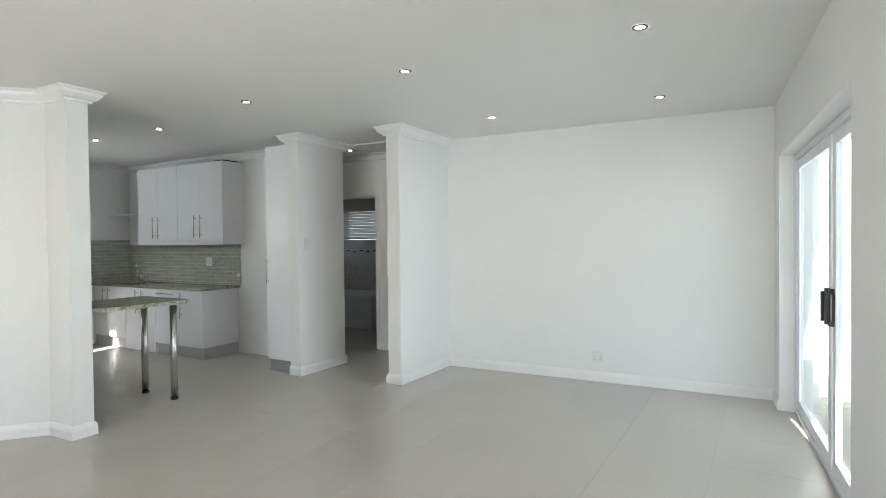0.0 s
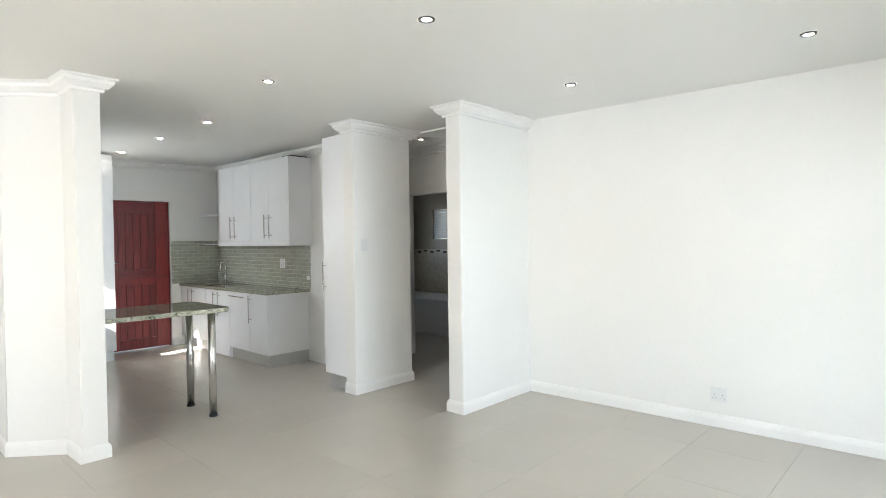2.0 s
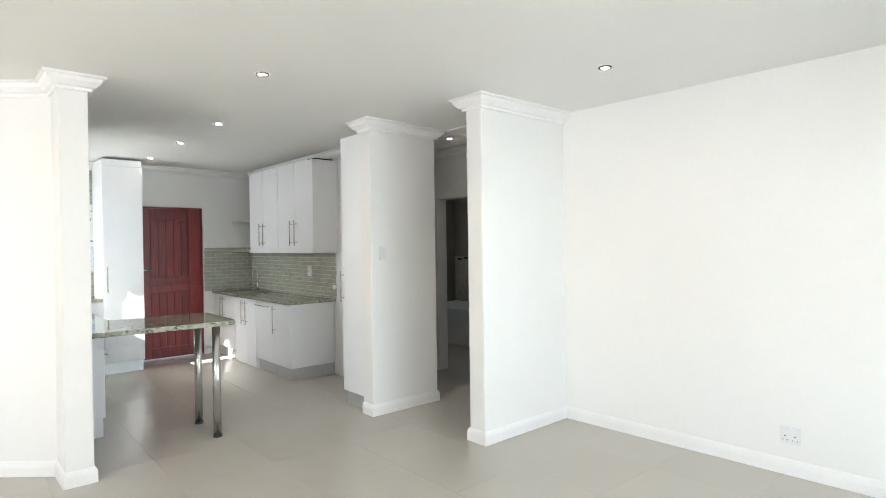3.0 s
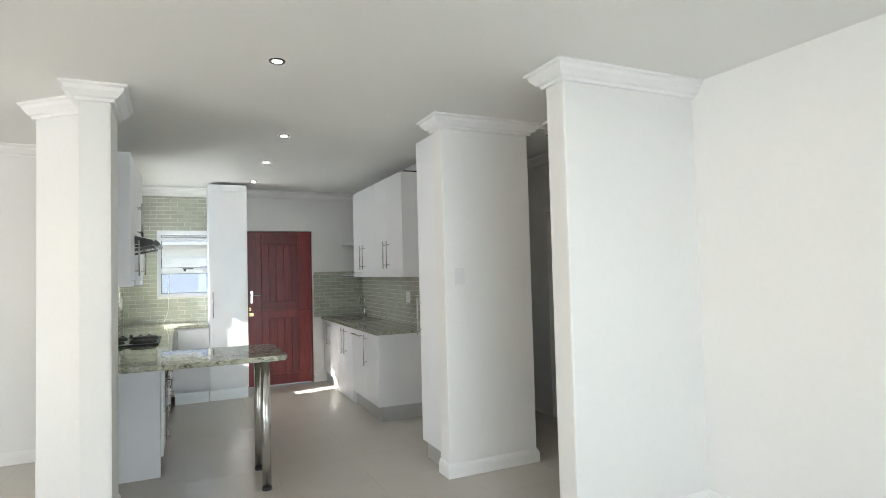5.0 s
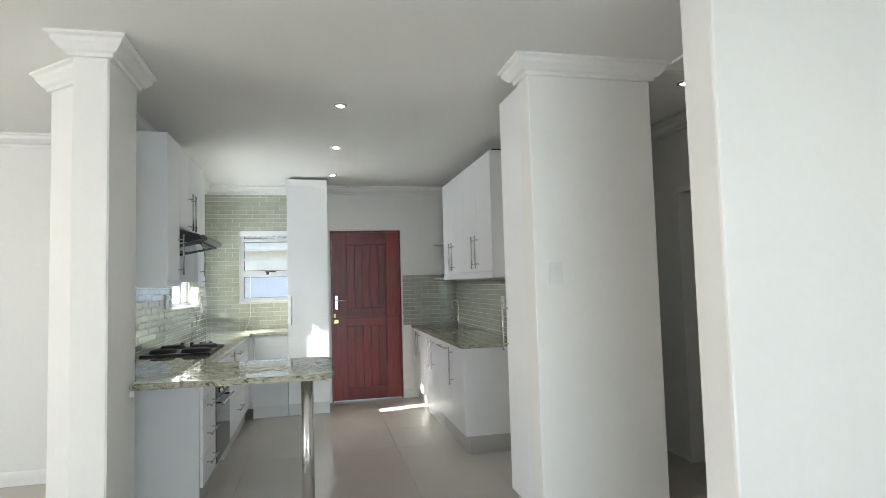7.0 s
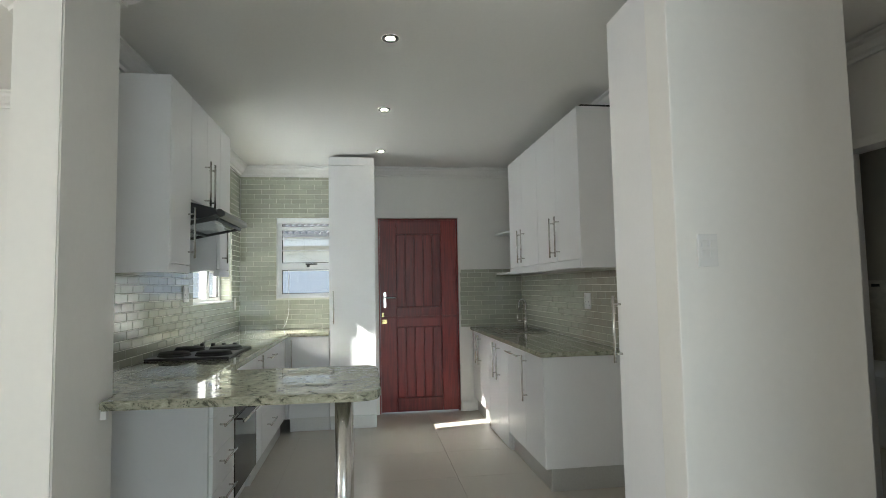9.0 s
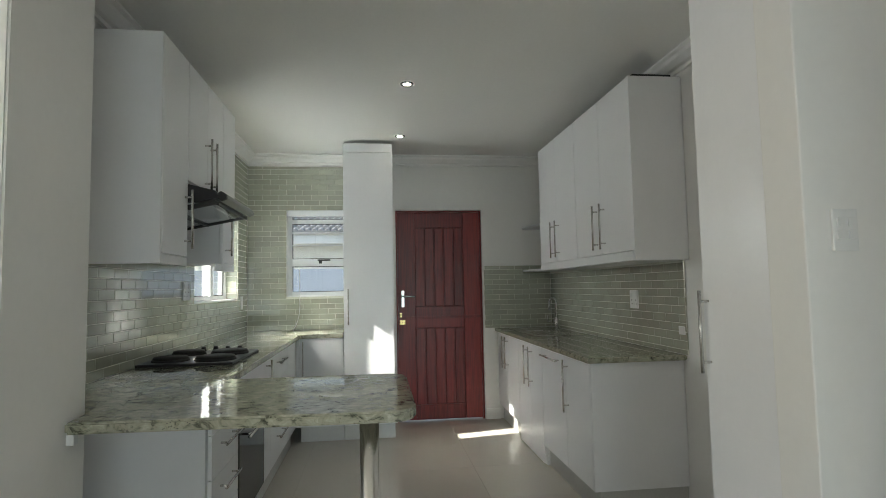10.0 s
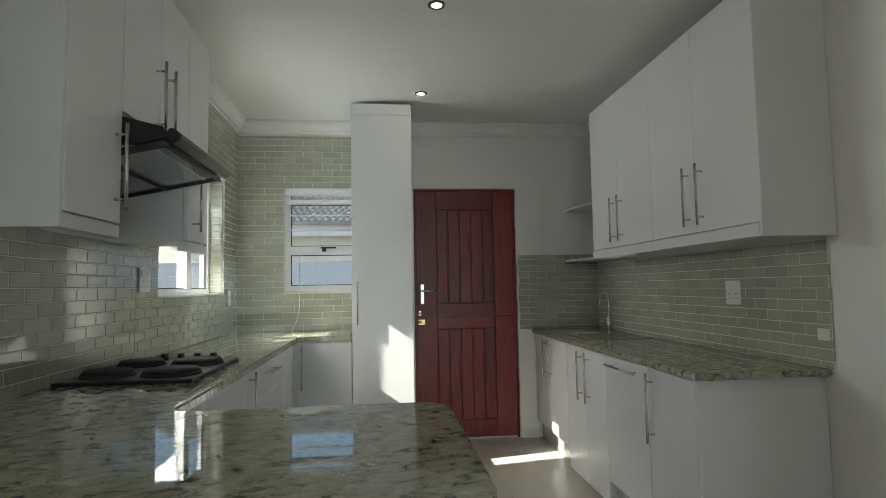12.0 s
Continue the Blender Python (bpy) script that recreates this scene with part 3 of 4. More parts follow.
def hob():
    z = 0.9035
    top = thing("hob", (-6.2, 3.16, z), "black four-plate hob set into the granite worktop", "hob")
    hang(part("tray", box((-6.52, 2.962, z), (-5.89, 3.43, z + 0.014), 0.006), BLACK, top), top)
    hang(part("edge_trim", box((-6.535, 2.962, z), (-6.521, 3.43, z + 0.012), 0.003), STEEL, top, "steel edge trim"), top)
    for x in (-6.32, -6.03):
        for y, r in ((3.085, 0.088), (3.31, 0.1)):
            ring = hang(part("burner", tube((x, y, z + 0.010), (x, y, z + 0.026), r + 0.008, 28, r), BLACK_MATT, top, "", True), top)
            hang(part("burner_cap", tube((x, y, z + 0.024), (x, y, z + 0.036), r, 28, r * 0.93), BLACK_MATT, ring, "", True), top)
    for i in range(4):
        y = 3.12 + i * 0.07
        hang(part("knob", tube((-6.475, y, z + 0.012), (-6.475, y, z + 0.042), 0.017, 16, 0.013), BLACK_PLASTIC, top, "", True), top)


hob()

G = "wall cabinets above the hob"
YU = 3.258
c = cabinet("wall_cabinet", (-5.665, 2.955, 1.435), (-5.352, YU, 2.375), "+y", [("door", -5.665, -5.352, 1.438, 2.375, ("v", -5.625, 1.475, 1.75))], "white one-door wall cabinet beside the hood", G)
hang(part("light_rail", box((-5.665, YU - 0.02, 1.395), (-5.352, YU + 0.018, 1.434), 0.001), MELAMINE, c), c)
hang(part("end_panel", box((-5.35, 2.955, 1.395), (-5.335, YU + 0.019, 2.375), 0.0015), MELAMINE, c), c)
cabinet("wall_cabinet", (-6.265, 2.955, 1.80), (-5.669, YU, 2.375), "+y", [("door", -5.967, -5.669, 1.802, 2.375, ("v", -5.925, 1.80, 2.07)), ("door", -6.265, -5.967, 1.802, 2.375, ("v", -6.02, 1.80, 2.07))], "white two-door wall cabinet above the hood", G)
c = cabinet("wall_cabinet", (-6.535, 2.955, 1.435), (-6.269, YU, 2.375), "+y", [("door", -6.535, -6.269, 1.438, 2.375, ("v", -6.335, 1.48, 1.75))], "narrow white wall cabinet on the window side of the hood", G)
hang(part("light_rail", box((-6.535, YU - 0.02, 1.395), (-6.269, YU + 0.018, 1.434), 0.001), MELAMINE, c), c)


def hood():
    top = thing("extractor_hood", (-5.967, 3.2, 1.66), "black slide-out extractor hood with a steel front lip", "extractor hood")

    def side(points, x0, x1):
        bm = bmesh.new()
        a = [bm.verts.new((x0, y, z)) for y, z in points]
        b = [bm.verts.new((x1, y, z)) for y, z in points]
        bm.faces.new(a)
        bm.faces.new(list(reversed(b)))
        for i in range(len(points)):
            j = (i + 1) % len(points)
            bm.faces.new((a[i], a[j], b[j], b[i]))
        bmesh.ops.recalc_face_normals(bm, faces=bm.faces)
        bmesh.ops.bevel(bm, geom=list(bm.edges), offset=0.003, segments=2, affect="EDGES")
        return bm

    hang(part("body", side([(2.955, 1.70), (2.955, 1.795), (3.24, 1.795), (3.40, 1.755), (3.42, 1.725), (3.33, 1.70)], -6.262, -5.671), BLACK, top), top)
    hang(part("grease_filter", box((-6.23, 2.99, 1.691), (-5.70, 3.36, 1.699), 0.001), GREY_PANEL, top, "pale grey filter panel"), top)
    hang(part("front_lip", side([(3.405, 1.722), (3.415, 1.752), (3.43, 1.752), (3.452, 1.735), (3.455, 1.715), (3.43, 1.702)], -6.264, -5.675), DARK_STEEL, top, "rounded steel front lip"), top)
    v = hang(part("visor", side([(3.02, 1.62), (3.02, 1.624), (3.42, 1.704), (3.42, 1.700)], -6.25, -5.684), VISOR, top, "clear glass visor"), top)
    v.visible_shadow = False
    for y, z in ((3.02, 1.622), (3.20, 1.658), (3.41, 1.698)):
        hang(part("visor_rail", box((-6.255, y - 0.006, z - 0.012), (-5.68, y + 0.006, z - 0.002), 0.001), BLACK_PLASTIC, top, "black visor rail"), top)
    for x in (-6.255, -5.688):
        hang(part("visor_arm", side([(3.02, 1.612), (3.02, 1.64), (3.40, 1.712), (3.42, 1.692)], x, x + 0.008), DARK_STEEL, top), top)


hood()

# ---- red stable door ----
def stable_door():
    y0, y1, x = DOOR_BACK[0] + 0.004, DOOR_BACK[1] - 0.004, X_BACK - 0.03
    door = thing("door_1", (x, y0, 0.0), "closed red-stained wooden stable door in two leaves", "door", "", "structure")
    frame_bm = box((x - 0.09, y0 - 0.003, 0), (x + 0.006, y0 + 0.012, 2.026))
    add_box(frame_bm, (x - 0.09, y1 - 0.012, 0), (x + 0.006, y1 + 0.003, 2.026))
    add_box(frame_bm, (x - 0.09, y0 + 0.012, 2.012), (x + 0.006, y1 - 0.012, 2.026))
    hang(part("door_frame", frame_bm, RED_WOOD, door), door)
    a, b = y0 + 0.014, y1 - 0.014
    for name, z0, z1, rails in (("lower_leaf", 0.012, 0.985, (0.14, 0.10)), ("upper_leaf", 0.99, 2.01, (0.10, 0.15))):
        leaf = hang(part(name, box((x - 0.045, a, z0), (x - 0.018, b, z1), 0.002), RED_WOOD, door), door)
        for s0, s1 in ((a, a + 0.165), (b - 0.165, b)):
            hang(part("stile", box((x - 0.018, s0, z0), (x, s1, z1), 0.004), RED_WOOD, leaf), door)
        hang(part("rail", box((x - 0.018, a + 0.166, z0), (x - 0.001, b - 0.166, z0 + rails[0]), 0.004), RED_WOOD, leaf), door)
        hang(part("rail", box((x - 0.018, a + 0.166, z1 - rails[1]), (x - 0.001, b - 0.166, z1), 0.004), RED_WOOD, leaf), door)
        n, w = 5, (b - a - 0.334) / 5
        for i in range(n):
            p = a + 0.167 + i * w
            hang(part("plank", box((x - 0.018, p + 0.0045, z0 + rails[0] + 0.003), (x - 0.006, p + w - 0.0045, z1 - rails[1] - 0.003), 0.005), RED_WOOD, leaf), door)
    hang(part("weather_strip", box((x, a, 0.975), (x + 0.008, b, 0.999), 0.002), RED_WOOD, door), door)
    plate = hang(part("handle_plate", box((x, 4.396, 1.09), (x + 0.006, 4.424, 1.25), 0.002), CHROME, door, "chrome handle plate"), door)
    h = tube((x + 0.006, 4.41, 1.195), (x + 0.05, 4.41, 1.195), 0.009, 12)
    add_tube(h, (x + 0.05, 4.40, 1.195), (x + 0.05, 4.52, 1.192), 0.009, 12)
    hang(part("lever_handle", h, CHROME, plate, "", True), door)
    for z in (1.015, 0.945):
        p = hang(part("lock", box((x, 4.375, z - 0.022), (x + 0.012, 4.40 + (0.03 if z < 1 else 0), z + 0.022), 0.002), BRASS, door, "small brass lock"), door)
        hang(part("bolt", tube((x + 0.012, 4.378, z), (x + 0.024, 4.40, z), 0.006, 10), BRASS, p, "", True), door)


stable_door()


# ---- windows ----
def window(name, axis, plane, u0, u1, z0, z1, mids, latch, label):
    """A white aluminium window in an opening; mids: heights of transoms or places of mullions ('u', value)."""
    top = thing(name, (plane, (u0 + u1) / 2, z0) if axis == "x" else ((u0 + u1) / 2, plane, z0), label, "window", "", "structure")

    def slab(ua, ub, za, zb, d0, d1, bevel=0.003):
        lo = (plane + d0, ua, za) if axis == "x" else (ua, plane + d0, za)
        hi = (plane + d1, ub, zb) if axis == "x" else (ub, plane + d1, zb)
        return box(lo, hi, bevel)

    t = 0.045
    hang(part("frame_side", slab(u0, u0 + t, z0, z1, -0.03, 0.03), ALU, top), top)
    hang(part("frame_side", slab(u1 - t, u1, z0, z1, -0.03, 0.03), ALU, top), top)
    hang(part("frame_bottom", slab(u0 + t, u1 - t, z0, z0 + t, -0.03, 0.03), ALU, top), top)
    hang(part("frame_top", slab(u0 + t, u1 - t, z1 - t, z1, -0.03, 0.03), ALU, top), top)
    for kind, v, w in mids:
        if kind == "z":
            hang(part("transom", slab(u0 + t, u1 - t, v - w / 2, v + w / 2, -0.025, 0.035), ALU, top), top)
        elif kind == "bar":
            hang(part("security_bar", slab(u0 + t, u1 - t, v - w / 2, v + w / 2, 0.031, 0.041, 0.002), ALU, top, "thin white security bar"), top)
        else:
            hang(part("mullion", slab(v - w / 2, v + w / 2, z0 + t, z1 - t, -0.024, 0.034), ALU, top), top)
    cuts = sorted([z0 + t, z1 - t] + [v + sgn * w / 2 for kind, v, w in mids if kind == "z" for sgn in (-1, 1)])
    for za, zb in zip(cuts[::2], cuts[1::2]):
        for a, b, c, d in ((u0 + t, u0 + t + 0.006, za, zb), (u1 - t - 0.006, u1 - t, za, zb), (u0 + t + 0.006, u1 - t - 0.006, za, za + 0.006), (u0 + t + 0.006, u1 - t - 0.006, zb - 0.006, zb)):
            hang(part("gasket", slab(a, b, c, d, 0.004, 0.02, 0), SLOT, top, "thin dark glazing gasket"), top)
    pane = hang(part("pane", slab(u0 + t - 0.004, u1 - t + 0.004, z0 + t - 0.004, z1 - t + 0.004, -0.003, 0.002, 0), PANE, top), top)
    pane.visible_shadow = False
    if latch:
        lu, lz = latch
        l = hang(part("latch", slab(lu - 0.02, lu + 0.10, lz, lz + 0.014, 0.05, 0.062, 0.002), BLACK_PLASTIC, top, "black window latch"), top)
        hang(part("latch_base", slab(lu - 0.01, lu + 0.02, lz - 0.025, lz + 0.01, 0.034, 0.05, 0.002), BLACK_PLASTIC, l), top)
    return top


window("window_1", "x", X_BACK - 0.09, WIN_BACK[0], WIN_BACK[1], WIN_BACK[2], WIN_BACK[3], [("z", 1.535, 0.07), ("z", 1.93, 0.04), ("bar", 1.70, 0.014), ("bar", 1.82, 0.014)], (3.62, 1.55), "white aluminium window above the corner worktop")
window("window_2", "y", Y_LEFT - 0.12, WIN_SIDE[0], WIN_SIDE[1], WIN_SIDE[2], WIN_SIDE[3], [("u", -7.535, 0.085)], None, "white aluminium side window beyond the wall cabinets")
structure("window_sill_1", box((X_BACK - 0.06, WIN_BACK[0] + 0.002, WIN_BACK[2] + 0.001), (X_BACK + 0.004, WIN_BACK[1] - 0.002, WIN_BACK[2] + 0.012), 0.002), ALU, "narrow white inner window sill", "sill")
structure("window_sill_2", box((WIN_SIDE[0] + 0.002, Y_LEFT - 0.09, WIN_SIDE[2] + 0.001), (WIN_SIDE[1] - 0.002, Y_LEFT + 0.004, WIN_SIDE[2] + 0.012), 0.002), ALU, "narrow white inner window sill", "sill")
blind = thing("roller_blind", (X_BACK - 0.03, 3.67, 1.94), "white rolled-up blind at the top of the window", "blind")
hang(part("cassette", box((X_BACK - 0.055, 3.32, 1.975), (X_BACK - 0.005, 4.015, 2.036), 0.006), ALU, blind), blind)
hang(part("bottom_rail", box((X_BACK - 0.045, 3.335, 1.905), (X_BACK - 0.02, 4.012, 1.945), 0.005), ALU, blind), blind)

cord = bmesh.new()
pts = [Vector((X_BACK + 0.02, 3.44 - 0.06 * max(0, (k - 9) / 5) ** 2, 1.50 - 0.043 * k)) for k in range(15)]
pts[-1].z = 0.906
for a, b in zip(pts, pts[1:]):
    add_tube(cord, a, b, 0.0035, 8)
tagged(part("blind_cord", cord, PLASTIC, None, "", True), "thin white cord hanging from the window to the worktop", "cord")

# ---- sliding door to the patio ----
def sliding_door():
    y0, y1, z1 = OPEN_E[0] + 0.003, OPEN_E[1] - 0.003, OPEN_E[3] - 0.003
    x = X_EAST + 0.17
    top = thing("door_2", (0, 0, 0), "white aluminium sliding glass door to the patio", "sliding door", "", "structure")
    hang(part("threshold", box((x - 0.06, y0, 0.001), (x + 0.06, y1, 0.03), 0.003), ALU, top), top)
    hang(part("head_track", box((x - 0.06, y0, z1 - 0.045), (x + 0.06, y1, z1), 0.003), ALU, top), top)
    for a in (y0, y1 - 0.04):
        hang(part("jamb", box((x - 0.06, a, 0.03), (x + 0.06, a + 0.04, z1 - 0.045), 0.003), ALU, top), top)
    for name, a, b, xx, hy in (("leaf", 4.945, y1 - 0.02, x - 0.028, 4.985), ("leaf", y0 + 0.02, 4.935, x - 0.02, 4.90)):
        st = 0.075
        leaf = hang(part(name, box((xx - 0.02, a, 0.032), (xx + 0.02, a + st, z1 - 0.047), 0.004), ALU, top), top)
        hang(part("stile", box((xx - 0.02, b - st, 0.032), (xx + 0.02, b, z1 - 0.047), 0.004), ALU, leaf), top)
        hang(part("bottom_rail", box((xx - 0.02, a + st, 0.032), (xx + 0.02, b - st, 0.115), 0.004), ALU, leaf), top)
        hang(part("top_rail", box((xx - 0.02, a + st, z1 - 0.12), (xx + 0.02, b - st, z1 - 0.047), 0.004), ALU, leaf), top)
        g = hang(part("pane", box((xx - 0.003, a + st - 0.004, 0.11), (xx + 0.003, b - st + 0.004, z1 - 0.116)), SLIDER_PANE, leaf), top)
        g.visible_shadow = False
        hb = box((xx - 0.065, hy - 0.012, 0.92), (xx - 0.045, hy + 0.012, 1.10), 0.004)
        add_box(hb, (xx - 0.046, hy - 0.02, 0.90), (xx - 0.0205, hy + 0.02, 0.93), 0.003)
        add_box(hb, (xx - 0.046, hy - 0.02, 1.09), (xx - 0.0205, hy + 0.02, 1.12), 0.003)
        add_box(hb, (xx - 0.026, hy - 0.028, 0.93), (xx - 0.0205, hy + 0.028, 1.09), 0.001)
        hang(part("handle", hb, BLACK_PLASTIC, leaf, "black pull handle"), top)
    top.matrix_world = SKEW


sliding_door()

# ---- switches and sockets ----
def wall_plate(name, at, normal, w, h, slots, label, category, group=""):
    """A white plate; slots: (u, v, du, dv) small dark or raised pieces in plate units."""
    n = Vector(normal)
    u = Vector((0, 0, 1)).cross(n)
    m = Matrix((u, Vector((0, 0, 1)), n)).transposed().to_4x4()
    m.translation = Vector(at)
    top = tagged(part(name, box((-w / 2, -h / 2, 0.0005), (w / 2, h / 2, 0.009), 0.003), PLASTIC), label, category, group)
    top.matrix_world = m
    for kind, cu, cv, du, dv in slots:
        mat = SLOT if kind == "slot" else PLASTIC
        d = 0.0095 if kind == "slot" else 0.013
        part(kind if kind == "slot" else "rocker", box((cu - du / 2, cv - dv / 2, 0.008), (cu + du / 2, cv + dv / 2, d), 0.0005 if kind == "slot" else 0.001), mat, top)
    return top


SOCKET = [("rocker", -0.035, 0.03, 0.022, 0.03), ("rocker", 0.035, 0.03, 0.022, 0.03)]
for s in (-0.028, 0.028):
    SOCKET += [("slot", s, -0.005, 0.008, 0.008), ("slot", s - 0.012, -0.03, 0.006, 0.006), ("slot", s + 0.012, -0.03, 0.006, 0.006)]
SWITCH = [("rocker", -0.015, 0.022, 0.022, 0.024), ("rocker", 0.018, 0.022, 0.022, 0.024), ("rocker", -0.015, -0.012, 0.022, 0.024), ("rocker", 0.018, -0.012, 0.022, 0.024)]
wall_plate("double_socket", (-1.49, north_y(-1.49), 0.25), (0.036, -0.99935, 0), 0.115, 0.11, SOCKET, "white double wall socket low on the blank wall", "socket")
wall_plate("light_switch", (X_PIL, 5.42, 1.408), (1, 0, 0), 0.075, 0.115, SWITCH, "white four-way light switch on the partition end", "switch")
wall_plate("double_socket", (-6.50, Y_RIGHT - 0.012, 1.17), (0, -1, 0), 0.115, 0.12, SOCKET, "white double socket on the sage tiles above the worktop", "socket")
wall_plate("double_socket", (-6.62, Y_LEFT + 0.012, 1.28), (0, 1, 0), 0.115, 0.115, SOCKET, "white double socket on the sage tiles beside the window", "socket")
wall_plate("blank_plate", (-5.925, Y_RIGHT - 0.012, 1.005), (0, -1, 0), 0.058, 0.047, [], "small white blank plate at the end of the sage tiles", "wall plate")
wall_plate("wall_plate", (-8.08, Y_LEFT + 0.012, 1.17), (0, 1, 0), 0.07, 0.115, [("rocker", 0, 0, 0.022, 0.03)], "small white isolator plate in the tiled corner", "switch")

# ---- downlights ----
def downlight(x, y):
    top = thing("downlight", (x, y, CEIL), "round recessed downlight, lit, with a metal rim", "downlight", "recessed downlights")
    bm = bmesh.new()
    seg = 28
    rings = [[bm.verts.new((r * math.cos(i * math.tau / seg), r * math.sin(i * math.tau / seg), z)) for i in range(seg)] for r, z in ((0.043, -0.0005), (0.042, -0.006), (0.031, -0.007), (0.023, -0.003))]
    for a, b in zip(rings, rings[1:]):
        for i in range(seg):
            bm.faces.new((a[i], a[(i + 1) % seg], b[(i + 1) % seg], b[i]))
    part("rim", bm, DARK_STEEL, top, "", True)
    part("lens", tube((0, 0, -0.0045), (0, 0, -0.002), 0.0235, 24), LAMP, top, "glowing lens")
    return top


first = downlight(-2.225, 5.67)
for x, y in ((-2.12, 4.08), (-0.77, 5.72), (-0.62, 4.10), (-3.655, 4.08), (-5.235, 4.358), (-6.37, 4.362), (-7.58, 4.367), (-4.52, 6.42)):
    copy_thing(first, Matrix.Translation((x, y, CEIL)))
hatch = thing("ceiling_hatch", (-4.0, 6.45, CEIL), "white ceiling hatch with a thin frame in the passage", "hatch")
for a, b in (((-4.35, 6.12), (-3.55, 6.15)), ((-4.35, 6.72), (-3.55, 6.75)), ((-4.35, 6.15), (-4.32, 6.72)), ((-3.58, 6.15), (-3.55, 6.72))):
    hang(part("frame", box((a[0], a[1], CEIL - 0.018), (b[0], b[1], CEIL - 0.001), 0.003), TRIM, hatch), hatch)
hang(part("lid", box((-4.318, 6.152, CEIL - 0.008), (-3.582, 6.718, CEIL - 0.001)), CEILING, hatch), hatch)

# ---- passage doorways and the unlit bathroom ----
df = thing("door_frame", (-4.89, Y_BATH, 0), "white painted door frame of the bathroom", "door frame")
hang(part("jamb", box((-5.30, Y_BATH - 0.012, 0), (-5.25, Y_BATH + 0.13, 2.05), 0.003), TRIM, df), df)
hang(part("jamb", box((-4.47, Y_BATH - 0.012, 0), (-4.42, Y_BATH + 0.13, 2.05), 0.003), TRIM, df), df)
hang(part("head", box((-5.25, Y_BATH - 0.012, 2.0), (-4.47, Y_BATH + 0.13, 2.05), 0.003), TRIM, df), df)
door3 = thing("door_3", (-5.22, 7.0, 0), "white painted bathroom door folded open against the wall", "door", "", "structure")
hang(part("leaf", box((-6.05, Y_BATH + 0.14, 0.012), (-5.305, Y_BATH + 0.18, 1.995), 0.003), TRIM, door3), door3)
yd = Y_BATH + 0.18
hb = box((-6.0, yd, 0.93), (-5.95, yd + 0.008, 1.10), 0.002)
add_tube(hb, (-5.975, yd + 0.008, 1.02), (-5.975, yd + 0.055, 1.02), 0.009, 10)
add_tube(hb, (-5.98, yd + 0.055, 1.02), (-5.87, yd + 0.055, 1.02), 0.009, 10)
hang(part("handle", hb, BLACK_PLASTIC, door3, "dark lever handle"), door3)
border = tagged(part("wall_border", box((-7.19, 8.885, 1.20), (-4.06, 8.898, 1.28), 0.002), BAND), "patterned border strip on the bathroom tiles", "tile border", kind="structure")
for i in range(20):
    part("border_tile", box((-7.1 + i * 0.15, 8.878, 1.222 + 0.02 * (i % 2)), (-7.02 + i * 0.15, 8.886, 1.248 + 0.02 * (i % 2)), 0.001), BLACK_MATT, border)
tagged(part("lower_tiling", box((-7.19, 8.888, 0.0), (-4.06, 8.898, 1.198)), BAND), "paler tiled dado on the bathroom wall", "tiling", kind="structure")
blindw = thing("slatted_blind", (-6.25, 8.93, 1.45), "white slatted blind in the bathroom window", "blind")
for i in range(10):
    hang(part("slat", box((-6.745, 8.93, 1.46 + i * 0.049), (-5.755, 8.94, 1.5065 + i * 0.049), 0.001), BLIND, blindw), blindw)
bath = thing("bathtub", (-6.2, 8.5, 0), "white bathtub against the bathroom wall", "bathtub")
hang(part("tub", box((-7.15, 8.1, 0), (-5.5, 8.88, 0.55), 0.03), PLASTIC, bath), bath)

# ---- outdoors ----
structure("ground", box((-60, -60, -0.42), (60, 60, -0.40)), SOIL, "dry open ground around the house", "ground")
structure("patio", turned(box((0.345, 0.5, -0.40), (4.2, 8.0, -0.03))), PAVING, "pinkish paved patio outside the sliding door", "patio")
# Unseen wall, added to block direct sun from the sliding door.
structure("patio_wall_south", box((0.75, 2.9, -0.03), (4.2, 3.1, 2.6)), WHITE_RENDER, "unseen white rendered wall added to keep the sun off the sliding door", "wall")
structure("patio_wall_north", box((0.32, 8.0, -0.03), (4.2, 8.2, 2.6)), WHITE_RENDER, "white rendered patio wall in sunlight", "wall")
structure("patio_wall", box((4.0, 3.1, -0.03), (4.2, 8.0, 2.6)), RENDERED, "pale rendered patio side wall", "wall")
def sun_mask_outline():
    """An unseen board added above the side window to shape the sun patches: stepped along x, its returns parallel to
    the sun's way over the ground.
    """
    out = [(-9.4, 1.50)]
    for edge, y0, y1 in ((-7.495, 1.50, 1.786), (-7.486, 1.786, 2.029), (-7.445, 2.029, 2.12), (-7.30, 2.12, -1.51)):
        out += [(edge + 0.19 * (2.83 - y0), y0), (edge + 0.19 * (2.83 - y1), y1)]
    return out + [(-6.475, 2.78), (-9.4, 2.78)]


# Added out of view; its steps cut the sunlight entering the side window.
structure("eave_kitchen", prism(sun_mask_outline(), 2.40, 2.50), TRIM, "unseen white board added at eaves height to shape the sun through the side window", "eave")
structure("boundary_wall_side", box((-16, -4.2, -0.4), (-6.6, -4.0, 1.1)), RENDERED, "pale rendered boundary wall in sunlight", "wall")

house = thing("house", (-13.5, 3.5, -0.4), "neighbouring house with a grey tiled roof and pale walls", "house")
hang(part("wall", box((-17.5, 0.0, -0.4), (-13.6, 9.0, 2.32)), WHITE_RENDER, house), house)
hang(part("fascia", box((-13.32, -0.3, 2.12), (-13.28, 9.3, 2.30), 0.003), TRIM, house, "white fascia board"), house)
COURSE, ROLL = 0.17, 0.118
roof_bm = bmesh.new()
pitch = math.tan(radians(24))
